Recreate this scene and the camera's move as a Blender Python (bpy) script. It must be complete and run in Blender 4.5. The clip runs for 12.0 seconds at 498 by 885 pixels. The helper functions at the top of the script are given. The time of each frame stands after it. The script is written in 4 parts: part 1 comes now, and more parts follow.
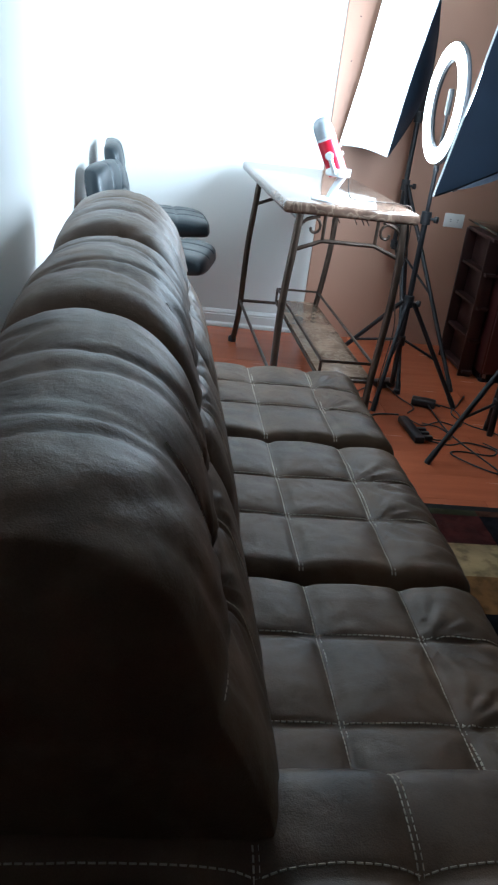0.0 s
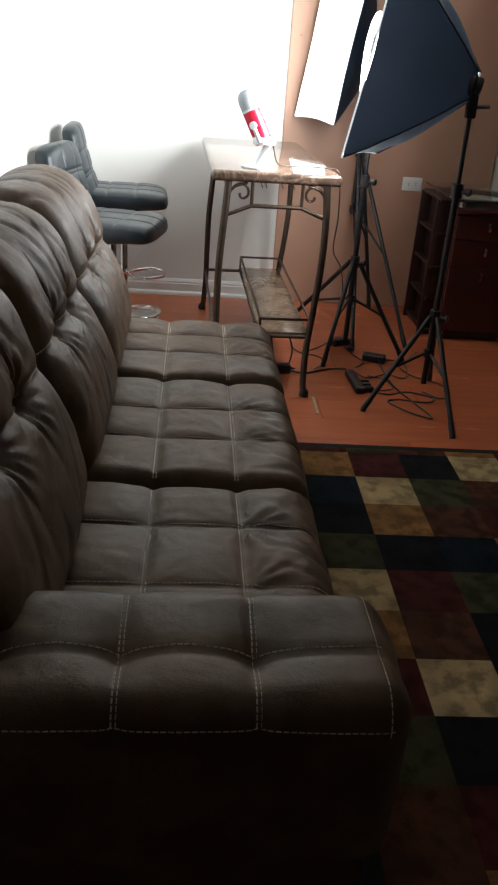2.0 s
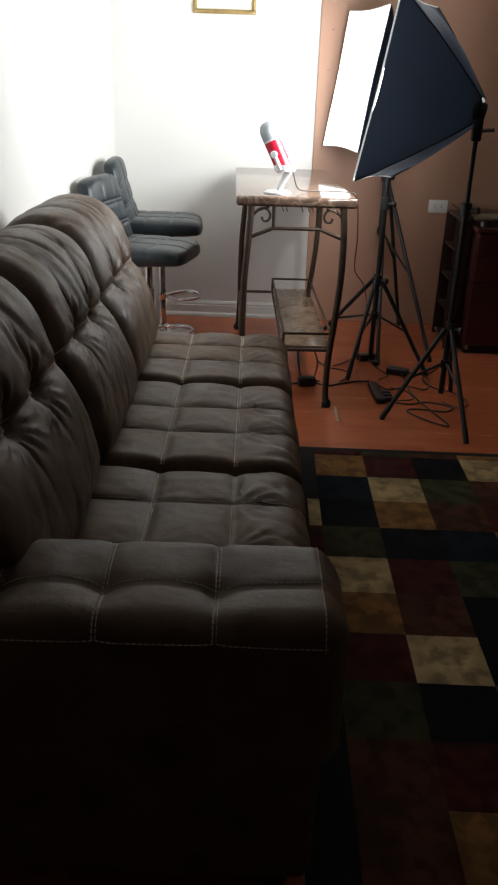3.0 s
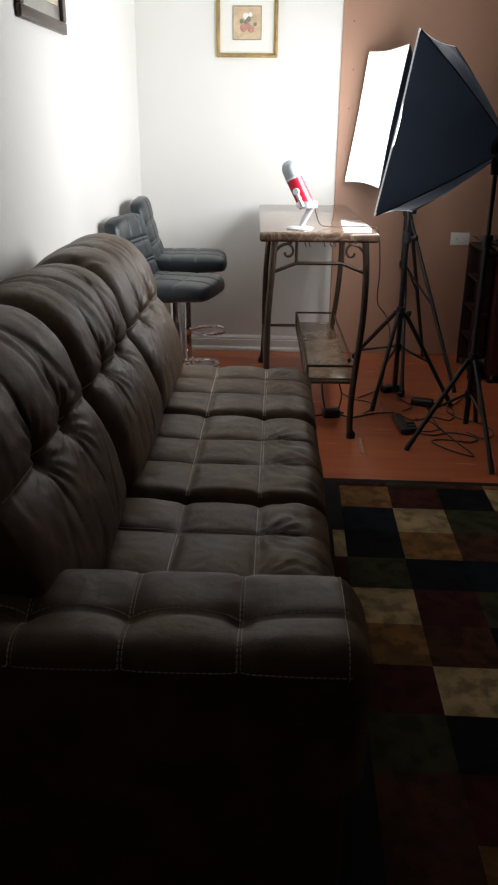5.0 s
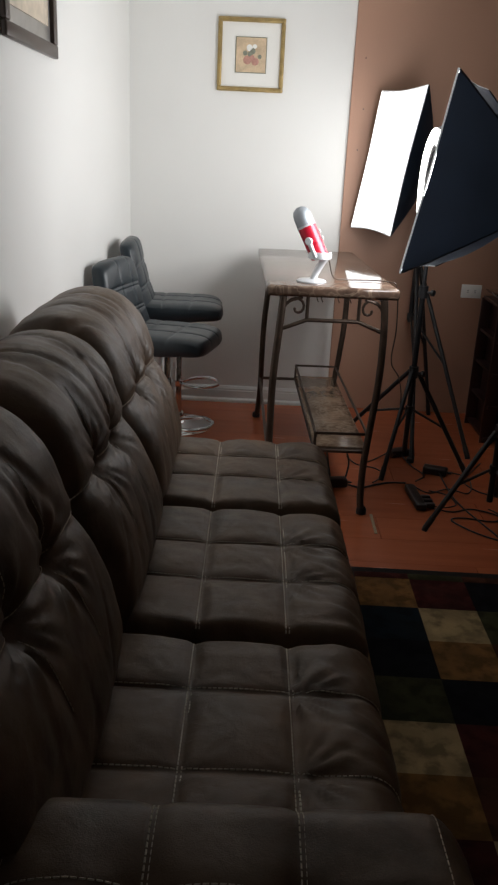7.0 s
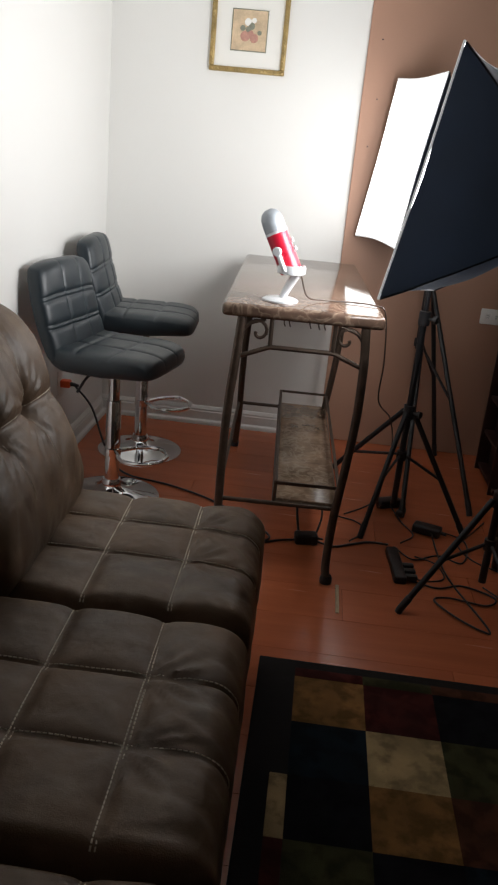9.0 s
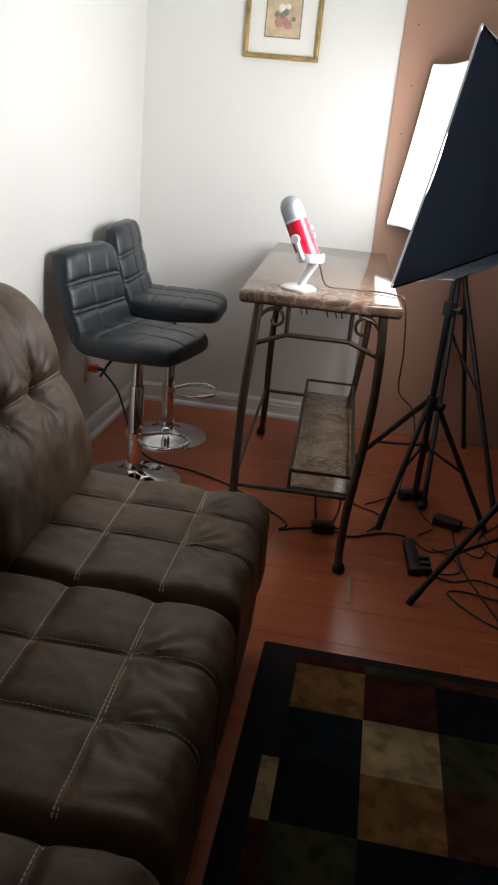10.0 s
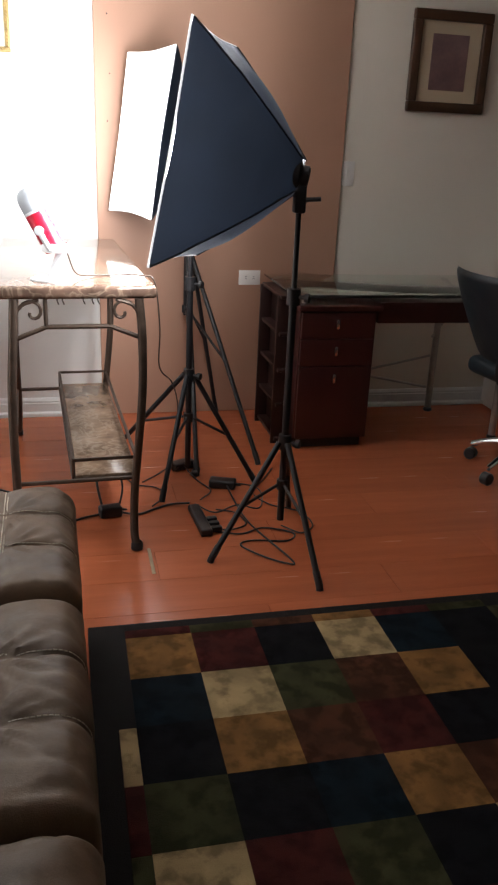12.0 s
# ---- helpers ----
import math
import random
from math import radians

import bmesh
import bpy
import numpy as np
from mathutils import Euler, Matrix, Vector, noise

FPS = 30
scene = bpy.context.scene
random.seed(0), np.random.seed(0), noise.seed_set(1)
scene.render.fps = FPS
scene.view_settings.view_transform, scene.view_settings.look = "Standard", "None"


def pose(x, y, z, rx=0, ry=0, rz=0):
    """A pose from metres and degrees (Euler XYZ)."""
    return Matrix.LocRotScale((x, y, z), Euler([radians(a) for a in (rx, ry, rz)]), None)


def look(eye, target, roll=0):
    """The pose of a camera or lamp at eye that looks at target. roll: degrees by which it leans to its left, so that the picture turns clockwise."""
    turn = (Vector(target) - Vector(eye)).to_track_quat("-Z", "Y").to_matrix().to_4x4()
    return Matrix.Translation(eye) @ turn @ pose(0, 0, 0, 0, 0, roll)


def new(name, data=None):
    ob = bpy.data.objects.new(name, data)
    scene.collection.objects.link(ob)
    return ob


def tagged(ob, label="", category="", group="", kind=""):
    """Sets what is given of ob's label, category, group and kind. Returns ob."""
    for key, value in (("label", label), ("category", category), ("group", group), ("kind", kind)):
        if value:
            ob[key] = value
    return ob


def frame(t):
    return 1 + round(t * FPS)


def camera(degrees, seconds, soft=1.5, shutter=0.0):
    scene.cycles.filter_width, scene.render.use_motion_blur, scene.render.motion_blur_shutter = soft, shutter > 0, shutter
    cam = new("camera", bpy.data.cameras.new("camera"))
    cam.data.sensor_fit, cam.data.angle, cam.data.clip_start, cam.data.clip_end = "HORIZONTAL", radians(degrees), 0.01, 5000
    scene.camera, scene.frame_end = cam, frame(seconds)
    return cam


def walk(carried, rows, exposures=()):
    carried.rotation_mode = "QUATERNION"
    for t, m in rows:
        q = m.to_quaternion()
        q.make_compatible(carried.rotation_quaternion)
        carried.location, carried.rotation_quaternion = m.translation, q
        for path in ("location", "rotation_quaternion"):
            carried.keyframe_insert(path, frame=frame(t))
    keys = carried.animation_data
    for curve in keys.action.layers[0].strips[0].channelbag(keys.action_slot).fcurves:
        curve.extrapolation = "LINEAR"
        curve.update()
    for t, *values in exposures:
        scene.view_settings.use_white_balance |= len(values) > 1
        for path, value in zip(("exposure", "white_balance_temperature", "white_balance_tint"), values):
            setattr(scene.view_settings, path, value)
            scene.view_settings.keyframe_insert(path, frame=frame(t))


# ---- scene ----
cam = camera(35.1, 12.0, soft=2.3)
PATH = [
    (0, (1.225, 0.544, 1.278), (1.462, 2.347, 0.446), 7.4),
    (0.5, (1.339, 0.492, 1.282), (1.535, 2.289, 0.424), 8.8),
    (1, (1.492, 0.369, 1.27), (1.524, 2.156, 0.371), 10.5),
    (1.5, (1.614, 0.257, 1.283), (1.643, 2.045, 0.387), 7.8),
    (2, (1.613, 0.24, 1.302), (1.738, 2.033, 0.423), 4.1),
    (2.5, (1.696, 0.107, 1.312), (1.696, 1.909, 0.443), 2.6),
    (3, (1.755, 0.017, 1.308), (1.729, 1.842, 0.49), 1.9),
    (5, (1.762, -0.006, 1.314), (1.666, 1.848, 0.572), 0.6),
    (5.5, (1.732, 0.057, 1.336), (1.627, 1.92, 0.617), 1.0),
    (6, (1.69, 0.143, 1.352), (1.589, 2.016, 0.659), 2.4),
    (6.5, (1.62, 0.268, 1.356), (1.557, 2.151, 0.685), 2.9),
    (7, (1.622, 0.411, 1.346), (1.595, 2.293, 0.671), 2.7),
    (7.5, (1.74, 0.573, 1.355), (1.69, 2.458, 0.689), 4.4),
    (7.7, (1.775, 0.618, 1.359), (1.716, 2.503, 0.694), 4.7),
    (9.3, (1.953, 1.022, 1.342), (1.771, 2.887, 0.643), 6.1),
    (9.5, (1.988, 1.019, 1.343), (1.756, 2.876, 0.635), 6.0),
    (10, (2.022, 0.997, 1.348), (1.775, 2.846, 0.626), 5.6),
    (10.5, (1.973, 0.991, 1.351), (1.778, 2.848, 0.634), 5.2),
    (11, (1.934, 1.008, 1.356), (1.839, 2.871, 0.635), 3.9),
    (11.5, (1.906, 0.986, 1.349), (2.106, 2.848, 0.647), 4.6),
    (12, (1.853, 0.903, 1.332), (2.285, 2.726, 0.631), 2.5),
]
EXPOSURES = [(0, 1.05, 5080, -2), (0.5, 0.55, 5300, -1), (1.0, 0.65, 5650, 3), (1.5, 0.85, 6100, 6), (2.0, 0.8, 6300, 6), (2.5, 0.68, 6400, 7), (3.0, 0.32, 6450, 7), (5.0, 0.02, 6500, 9), (5.5, 0.0, 6500, 9), (6.0, -0.08, 6500, 9),
             (6.5, -0.45, 6500, 10), (7.0, -0.5, 6500, 10), (7.5, -0.25, 6500, 10), (9.5, -0.25, 6550, 10), (10.5, -0.22, 6550, 10), (11.0, -0.2, 6500, 10), (11.5, -0.15, 6500, 10), (12.0, 1.2, 6500, 12)]
walk(cam, [(t, look(eye, target, roll)) for t, eye, target, roll in PATH], EXPOSURES)

# ---- light ----
world = bpy.data.worlds.new("world")
scene.world = world
world.use_nodes = True
world.node_tree.nodes["Background"].inputs[0].default_value = (0.8, 0.9, 1.0, 1)
world.node_tree.nodes["Background"].inputs[1].default_value = 0.02
POWER_A, POWER_B, RING_POWER = 26.0, 4.5, 13.0

# ---- materials ----
def material(name, color, rough=0.6, metal=0.0, spread=0.25, scale=8.0, fine=90.0, bump=0.15, depth=0.003, spec=0.5, coat=0.0, stretch=(1, 1, 1), rand=0.0, sheen=0.0, wear=0.0, wear_color=(1, 1, 1), crinkle=0.0, placed=False):
    """A surface whose colour varies at two scales, with fine relief and uneven gloss."""
    m = bpy.data.materials.new(name)
    m.use_nodes = True
    nt = m.node_tree
    n, l = nt.nodes, nt.links
    b = n["Principled BSDF"]
    tc, mp = n.new("ShaderNodeTexCoord"), n.new("ShaderNodeMapping")
    mp.inputs["Scale"].default_value = stretch
    l.new(n.new("ShaderNodeNewGeometry").outputs["Position"] if placed else tc.outputs["Object"], mp.inputs["Vector"])
    big, small = n.new("ShaderNodeTexNoise"), n.new("ShaderNodeTexNoise")
    big.inputs["Scale"].default_value, big.inputs["Detail"].default_value = scale, 5
    small.inputs["Scale"].default_value, small.inputs["Detail"].default_value = fine, 3
    for t in (big, small):
        l.new(mp.outputs[0], t.inputs["Vector"])
    mix = n.new("ShaderNodeMath")
    mix.operation = "MULTIPLY_ADD"
    mix.inputs[1].default_value = 0.35
    l.new(small.outputs[0], mix.inputs[0])
    l.new(big.outputs[0], mix.inputs[2])
    ramp = n.new("ShaderNodeMapRange")
    ramp.inputs[1].default_value, ramp.inputs[2].default_value = 0.4, 0.95
    ramp.inputs[3].default_value, ramp.inputs[4].default_value = 1 - spread, 1 + spread
    l.new(mix.outputs[0], ramp.inputs[0])
    factor = ramp.outputs[0]
    if rand:
        info, rr, mul = n.new("ShaderNodeObjectInfo"), n.new("ShaderNodeMapRange"), n.new("ShaderNodeMath")
        rr.inputs[3].default_value, rr.inputs[4].default_value = 1 - rand, 1 + rand
        l.new(info.outputs["Random"], rr.inputs[0])
        mul.operation = "MULTIPLY"
        l.new(rr.outputs[0], mul.inputs[0])
        l.new(factor, mul.inputs[1])
        factor = mul.outputs[0]
    tint = n.new("ShaderNodeVectorMath")
    tint.operation = "SCALE"
    tint.inputs[0].default_value = color
    l.new(factor, tint.inputs["Scale"])
    base = tint.outputs[0]
    if wear:
        wn, wr, wm = n.new("ShaderNodeTexNoise"), n.new("ShaderNodeMapRange"), n.new("ShaderNodeMix")
        wn.inputs["Scale"].default_value, wn.inputs["Detail"].default_value = scale * 2.3, 8
        wr.inputs[1].default_value, wr.inputs[2].default_value, wr.inputs[4].default_value = (0.44, 0.60, wear) if placed else (0.52, 0.72, wear)
        wm.data_type = "RGBA"
        l.new(mp.outputs[0], wn.inputs["Vector"])
        l.new(wn.outputs[0], wr.inputs[0])
        l.new(wr.outputs[0], wm.inputs[0])
        l.new(base, wm.inputs["A"])
        wm.inputs["B"].default_value = (*wear_color, 1)
        base = wm.outputs["Result"]
    l.new(base, b.inputs["Base Color"])
    b.inputs["Metallic"].default_value = metal
    b.inputs["Specular IOR Level"].default_value = spec
    b.inputs["Coat Weight"].default_value = coat
    b.inputs["Coat Roughness"].default_value = 0.15
    b.inputs["Sheen Weight"].default_value = sheen
    r2 = n.new("ShaderNodeMapRange")
    r2.inputs[1].default_value, r2.inputs[2].default_value = 0.3, 0.8
    r2.inputs[3].default_value, r2.inputs[4].default_value = max(0.02, rough * 0.8), min(1, rough * 1.2)
    l.new(big.outputs[0], r2.inputs[0])
    l.new(r2.outputs[0], b.inputs["Roughness"])
    if bump:
        bp = n.new("ShaderNodeBump")
        bp.inputs["Strength"].default_value, bp.inputs["Distance"].default_value = bump, depth
        l.new(small.outputs[0], bp.inputs["Height"])
        l.new(bp.outputs[0], b.inputs["Normal"])
        if crinkle:
            cn, cb = n.new("ShaderNodeTexNoise"), n.new("ShaderNodeBump")
            cn.inputs["Scale"].default_value, cn.inputs["Detail"].default_value, cn.inputs["Distortion"].default_value = 17, 8, 0.25
            cb.inputs["Strength"].default_value, cb.inputs["Distance"].default_value = crinkle, 0.008
            l.new(mp.outputs[0], cn.inputs["Vector"])
            l.new(cn.outputs[0], cb.inputs["Height"])
            l.new(cb.outputs[0], bp.inputs["Normal"])
    return m


def glowing(name, color, power):
    m = bpy.data.materials.new(name)
    m.use_nodes = True
    b = m.node_tree.nodes["Principled BSDF"]
    b.inputs["Base Color"].default_value = (0.8, 0.8, 0.8, 1)
    b.inputs["Roughness"].default_value = 0.8
    b.inputs["Emission Color"].default_value = (*color, 1)
    b.inputs["Emission Strength"].default_value = power
    return m


def glass(name, color=(0.9, 1, 0.95), rough=0.02):
    m = bpy.data.materials.new(name)
    m.use_nodes = True
    b = m.node_tree.nodes["Principled BSDF"]
    b.inputs["Base Color"].default_value = (*color, 1)
    b.inputs["Roughness"].default_value = rough
    b.inputs["Transmission Weight"].default_value = 1
    b.inputs["IOR"].default_value = 1.45
    return m


def marble(name, rough=0.11, tone=(0.105, 0.066, 0.048), vein=0.38):
    """Brown faux marble with pale veins, polished."""
    m = material(name, tone, rough, spread=0.6, scale=10, fine=45, bump=0.008, spec=0.4)
    n, l = m.node_tree.nodes, m.node_tree.links
    b = n["Principled BSDF"]
    was = b.inputs["Base Color"].links[0].from_socket
    tc, w, r, mix = n.new("ShaderNodeTexCoord"), n.new("ShaderNodeTexNoise"), n.new("ShaderNodeValToRGB"), n.new("ShaderNodeMix")
    w.inputs["Scale"].default_value, w.inputs["Detail"].default_value, w.inputs["Distortion"].default_value = 15, 9, 1.2
    r.color_ramp.elements[0].position, r.color_ramp.elements[0].color = 0.44, (0, 0, 0, 1)
    e = r.color_ramp.elements.new(0.5)
    e.color = (1, 1, 1, 1)
    r.color_ramp.elements[2].position, r.color_ramp.elements[2].color = 0.56, (0, 0, 0, 1)
    mix.data_type = "RGBA"
    l.new(tc.outputs["Object"], w.inputs["Vector"])
    l.new(w.outputs[0], r.inputs[0])
    scale = n.new("ShaderNodeMath")
    scale.operation = "MULTIPLY"
    scale.inputs[1].default_value = vein
    l.new(r.outputs[0], scale.inputs[0])
    l.new(scale.outputs[0], mix.inputs[0])
    l.new(was, mix.inputs["A"])
    mix.inputs["B"].default_value = (0.34, 0.26, 0.19, 1)
    l.new(mix.outputs["Result"], b.inputs["Base Color"])
    return m


WALL = material("white_wall_paint", (0.77, 0.765, 0.74), 0.75, spread=0.03, scale=1.5, fine=220, bump=0.12, depth=0.002)
# chosen dark so that the unseen south wall bounces little light
DARKTAN = material("unseen_wall_dark_tan", (0.15, 0.125, 0.10), 0.8, spread=0.05, scale=1.5, fine=220, bump=0.12, depth=0.002)
BEIGE = material("beige_wall_paint", (0.76, 0.715, 0.63), 0.75, spread=0.03, scale=1.5, fine=220, bump=0.12, depth=0.002)
BROWN = material("brown_board_paint", (0.41, 0.232, 0.158), 0.6, spread=0.06, scale=2, fine=160, bump=0.1, depth=0.002)
CEIL = material("ceiling_paint", (0.86, 0.86, 0.84), 0.9, spread=0.03, scale=3, fine=150, bump=0.3)
TRIM = material("white_trim_paint", (0.78, 0.78, 0.76), 0.4, spread=0.04, scale=5, fine=100, bump=0.04)
PLANK = material("laminate", (0.45, 0.124, 0.053), 0.25, spread=0.13, scale=3, fine=22, bump=0.015, depth=0.001, stretch=(0.5, 7, 7), rand=0.10, spec=0.4)
GAP = material("floor_gap", (0.16, 0.055, 0.025), 0.7, spread=0.1)
LEATHER = material("brown_leather", (0.108, 0.067, 0.039), 0.49, spread=0.55, scale=7, fine=520, bump=0.42, depth=0.0015, spec=0.37, wear=0.6, wear_color=(0.190, 0.130, 0.086), crinkle=0.55)
UNDER = material("sofa_lining", (0.03, 0.024, 0.02), 0.8, spread=0.2, scale=20, fine=300)
THREAD = material("tan_thread", (0.64, 0.57, 0.46), 0.8, spread=0.15, scale=60, fine=400)
BLACKLEATHER = material("black_leatherette", (0.017, 0.025, 0.031), 0.40, spread=0.25, scale=12, fine=380, bump=0.2, depth=0.001, spec=0.45, crinkle=0.12)
CHROME = material("chrome", (0.82, 0.83, 0.84), 0.07, metal=1.0, spread=0.05, scale=6, fine=60, bump=0.0)
IRON = material("dark_bronze_iron", (0.085, 0.06, 0.045), 0.42, metal=0.55, spread=0.3, scale=25, fine=200, bump=0.2, depth=0.001)
MARBLE = marble("brown_marble")
SHELFMARBLE = marble("worn_brown_marble", 0.22, (0.20, 0.135, 0.09), 0.6)
BLACKPLASTIC = material("black_plastic", (0.016, 0.016, 0.018), 0.42, spread=0.2, scale=30, fine=250, bump=0.1)
BLACKMETAL = material("black_metal", (0.012, 0.012, 0.014), 0.42, metal=0.1, spread=0.2, scale=20, fine=200, bump=0.05)
FABRIC = material("black_softbox_cloth", (0.009, 0.014, 0.023), 0.5, spread=0.3, scale=6, fine=500, bump=0.25, depth=0.001, spec=0.4)
SILVER = material("silver_lining", (0.7, 0.7, 0.7), 0.35, metal=0.8, spread=0.1)
DIFF_A = glowing("lit_diffuser", (0.975, 0.985, 1.0), POWER_A)
DIFF_B = glowing("lit_diffuser_dimmer", (0.975, 0.985, 1.0), POWER_B)
# weak emission stands in for lamp light coming through the hem cloth
DIFF_HEM = glowing("hem_added_glow", (0.95, 0.98, 1.0), 0.3)
RINGGLOW = glowing("lit_ring", (1.0, 0.98, 0.95), RING_POWER)
WHITE = material("white_plastic", (0.78, 0.77, 0.74), 0.35, spread=0.03, scale=10, fine=100, bump=0.02)
RED = material("red_metal", (0.52, 0.012, 0.035), 0.3, metal=0.25, spread=0.08, scale=20, fine=120, bump=0.02, coat=0.3)
GREY = material("grey_mesh", (0.34, 0.37, 0.40), 0.45, metal=0.5, spread=0.1, scale=40, fine=700, bump=0.5, depth=0.001)
LIGHTGREY = material("pale_grey_metal", (0.60, 0.62, 0.64), 0.35, metal=0.4, spread=0.06, scale=20, fine=150, bump=0.03)
GOLD = material("gold_leaf", (0.40, 0.29, 0.12), 0.42, metal=0.55, spread=0.3, scale=30, fine=160, bump=0.3)
MAT = material("white_mat_board", (0.80, 0.79, 0.75), 0.8, spread=0.02, scale=8, fine=200, bump=0.05)
CREAMMAT = material("cream_mat_board", (0.56, 0.47, 0.33), 0.8, spread=0.03, scale=8, fine=200, bump=0.05)
DARKWOOD = material("dark_frame_wood", (0.045, 0.028, 0.02), 0.35, spread=0.3, scale=5, fine=60, bump=0.1, stretch=(1, 1, 6))
WALNUT = material("walnut_frame", (0.062, 0.030, 0.016), 0.35, spread=0.3, scale=5, fine=60, bump=0.1)
PEWTER = material("pewter_liner", (0.42, 0.41, 0.39), 0.35, metal=0.7, spread=0.25, scale=15, fine=150, bump=0.2)
RACKWOOD = material("blackish_rack_wood", (0.03, 0.0115, 0.0095), 0.45, spread=0.3, scale=4, fine=50, bump=0.06)
CHERRY = material("dark_cherry_wood", (0.046, 0.011, 0.010), 0.34, spread=0.25, scale=4, fine=50, bump=0.06, stretch=(1, 1, 0.2), coat=0.2)
PRINT_A = material("floral_print", (0.55, 0.42, 0.28), 0.7, spread=0.3, scale=22, fine=160, bump=0.0)
PRINT_B = material("mauve_print", (0.17, 0.10, 0.10), 0.4, spread=0.4, scale=9, fine=60, bump=0.0, coat=0.5)
PRINT_C = material("pale_print", (0.62, 0.52, 0.40), 0.5, spread=0.35, scale=7, fine=40, bump=0.0, coat=0.6)
PINK = material("pink_fruit_ink", (0.46, 0.24, 0.19), 0.7, spread=0.25, scale=60, fine=200, bump=0.0)
LEAFINK = material("leaf_ink", (0.20, 0.21, 0.16), 0.7, spread=0.25, scale=60, fine=200, bump=0.0)
ORANGE = material("orange_plastic", (0.75, 0.10, 0.02), 0.4, spread=0.08)
BRASS = material("worn_tape", (0.36, 0.26, 0.15), 0.5, spread=0.3, scale=40)
GLASS = glass("desk_glass", (0.72, 0.88, 0.82))
RUGBASE = material("rug_border_pile", (0.012, 0.010, 0.010), 0.95, spread=0.35, scale=30, fine=300, bump=0.6, depth=0.004, spec=0.15)
RUGS = {k: material("rug_pile_" + k, c, 0.95, spread=0.45, scale=9, fine=420, bump=0.7, depth=0.005, spec=0.1, wear=0.8, wear_color=tuple(q * 0.42 for q in c), crinkle=0.5, placed=True) for k, c in dict(
    k=(0.007, 0.007, 0.009), t=(0.006, 0.012, 0.018), g=(0.23, 0.115, 0.038), c=(0.40, 0.29, 0.15), r=(0.062, 0.013, 0.011),
    o=(0.046, 0.045, 0.020), b=(0.075, 0.028, 0.015)).items()}

# ---- building helpers ----
def thing(name, loc=(0, 0, 0), turn=0, label="", category="", group="", kind=""):
    ob = new(name)
    ob.empty_display_size = 0.1
    ob.matrix_basis = pose(*loc, 0, 0, turn)
    return tagged(ob, label, category, group, kind)


def link(name, bm, mat, parent=None, label="", smooth=40):
    bmesh.ops.recalc_face_normals(bm, faces=bm.faces)
    me = bpy.data.meshes.new(name)
    bm.to_mesh(me)
    bm.free()
    me.materials.append(mat)
    if smooth:
        me.polygons.foreach_set("use_smooth", [True] * len(me.polygons))
        me.set_sharp_from_angle(angle=radians(smooth))
    ob = new(name, me)
    ob.parent = parent
    return tagged(ob, label)


def part(name, bm, mat, parent, label="", smooth=40, world_space=False):
    """One mesh under a thing (or under a part that lies at its thing's origin)."""
    if world_space:
        root = parent
        while root.parent:
            root = root.parent
        bm.transform(root.matrix_basis.inverted())
    return link(name, bm, mat, parent, label, smooth)


def box(lo, hi, bevel=0.004, seg=2, bm=None):
    bm = bm or bmesh.new()
    made = bmesh.ops.create_cube(bm, size=1)["verts"]
    for v in made:
        v.co = Vector([lo[i] + (v.co[i] + 0.5) * (hi[i] - lo[i]) for i in range(3)])
    if bevel:
        edges = list({e for v in made for e in v.link_edges})
        bmesh.ops.bevel(bm, geom=edges, offset=bevel, segments=seg, affect="EDGES", profile=0.5)
    return bm


def tube(points, r, seg=10, bm=None, cap=True, taper=None):
    """A round bar along points."""
    bm = bm or bmesh.new()
    pts = [Vector(p) for p in points]
    rings, up = [], None
    for i, p in enumerate(pts):
        d = (pts[min(i + 1, len(pts) - 1)] - pts[max(i - 1, 0)]).normalized()
        if up is None:
            up = Vector((0, 0, 1)) if abs(d.z) < 0.9 else Vector((1, 0, 0))
        side = d.cross(up).normalized()
        up = side.cross(d).normalized()
        rad = r if taper is None else r + (taper - r) * i / (len(pts) - 1)
        rings.append([bm.verts.new(p + rad * (math.cos(a) * side + math.sin(a) * up)) for a in (2 * math.pi * k / seg for k in range(seg))])
    for a, b in zip(rings, rings[1:]):
        for k in range(seg):
            bm.faces.new((a[k], a[(k + 1) % seg], b[(k + 1) % seg], b[k]))
    if cap:
        bm.faces.new(rings[0][::-1])
        bm.faces.new(rings[-1])
    return bm


def bar(points, w, h, bm=None):
    """A square-section bar along points."""
    return tube(points, (w + h) / 2 * 0.72, 4, bm)


def curve_points(points, n=8):
    """A smooth line through points."""
    p = [Vector(q) for q in points]
    p = [2 * p[0] - p[1]] + p + [2 * p[-1] - p[-2]]
    out = []
    for i in range(1, len(p) - 2):
        for k in range(n):
            t = k / n
            out.append(0.5 * (2 * p[i] + (p[i + 1] - p[i - 1]) * t + (2 * p[i - 1] - 5 * p[i] + 4 * p[i + 1] - p[i + 2]) * t * t + (3 * p[i] - p[i - 1] - 3 * p[i + 1] + p[i + 2]) * t ** 3))
    return out + [p[-2]]


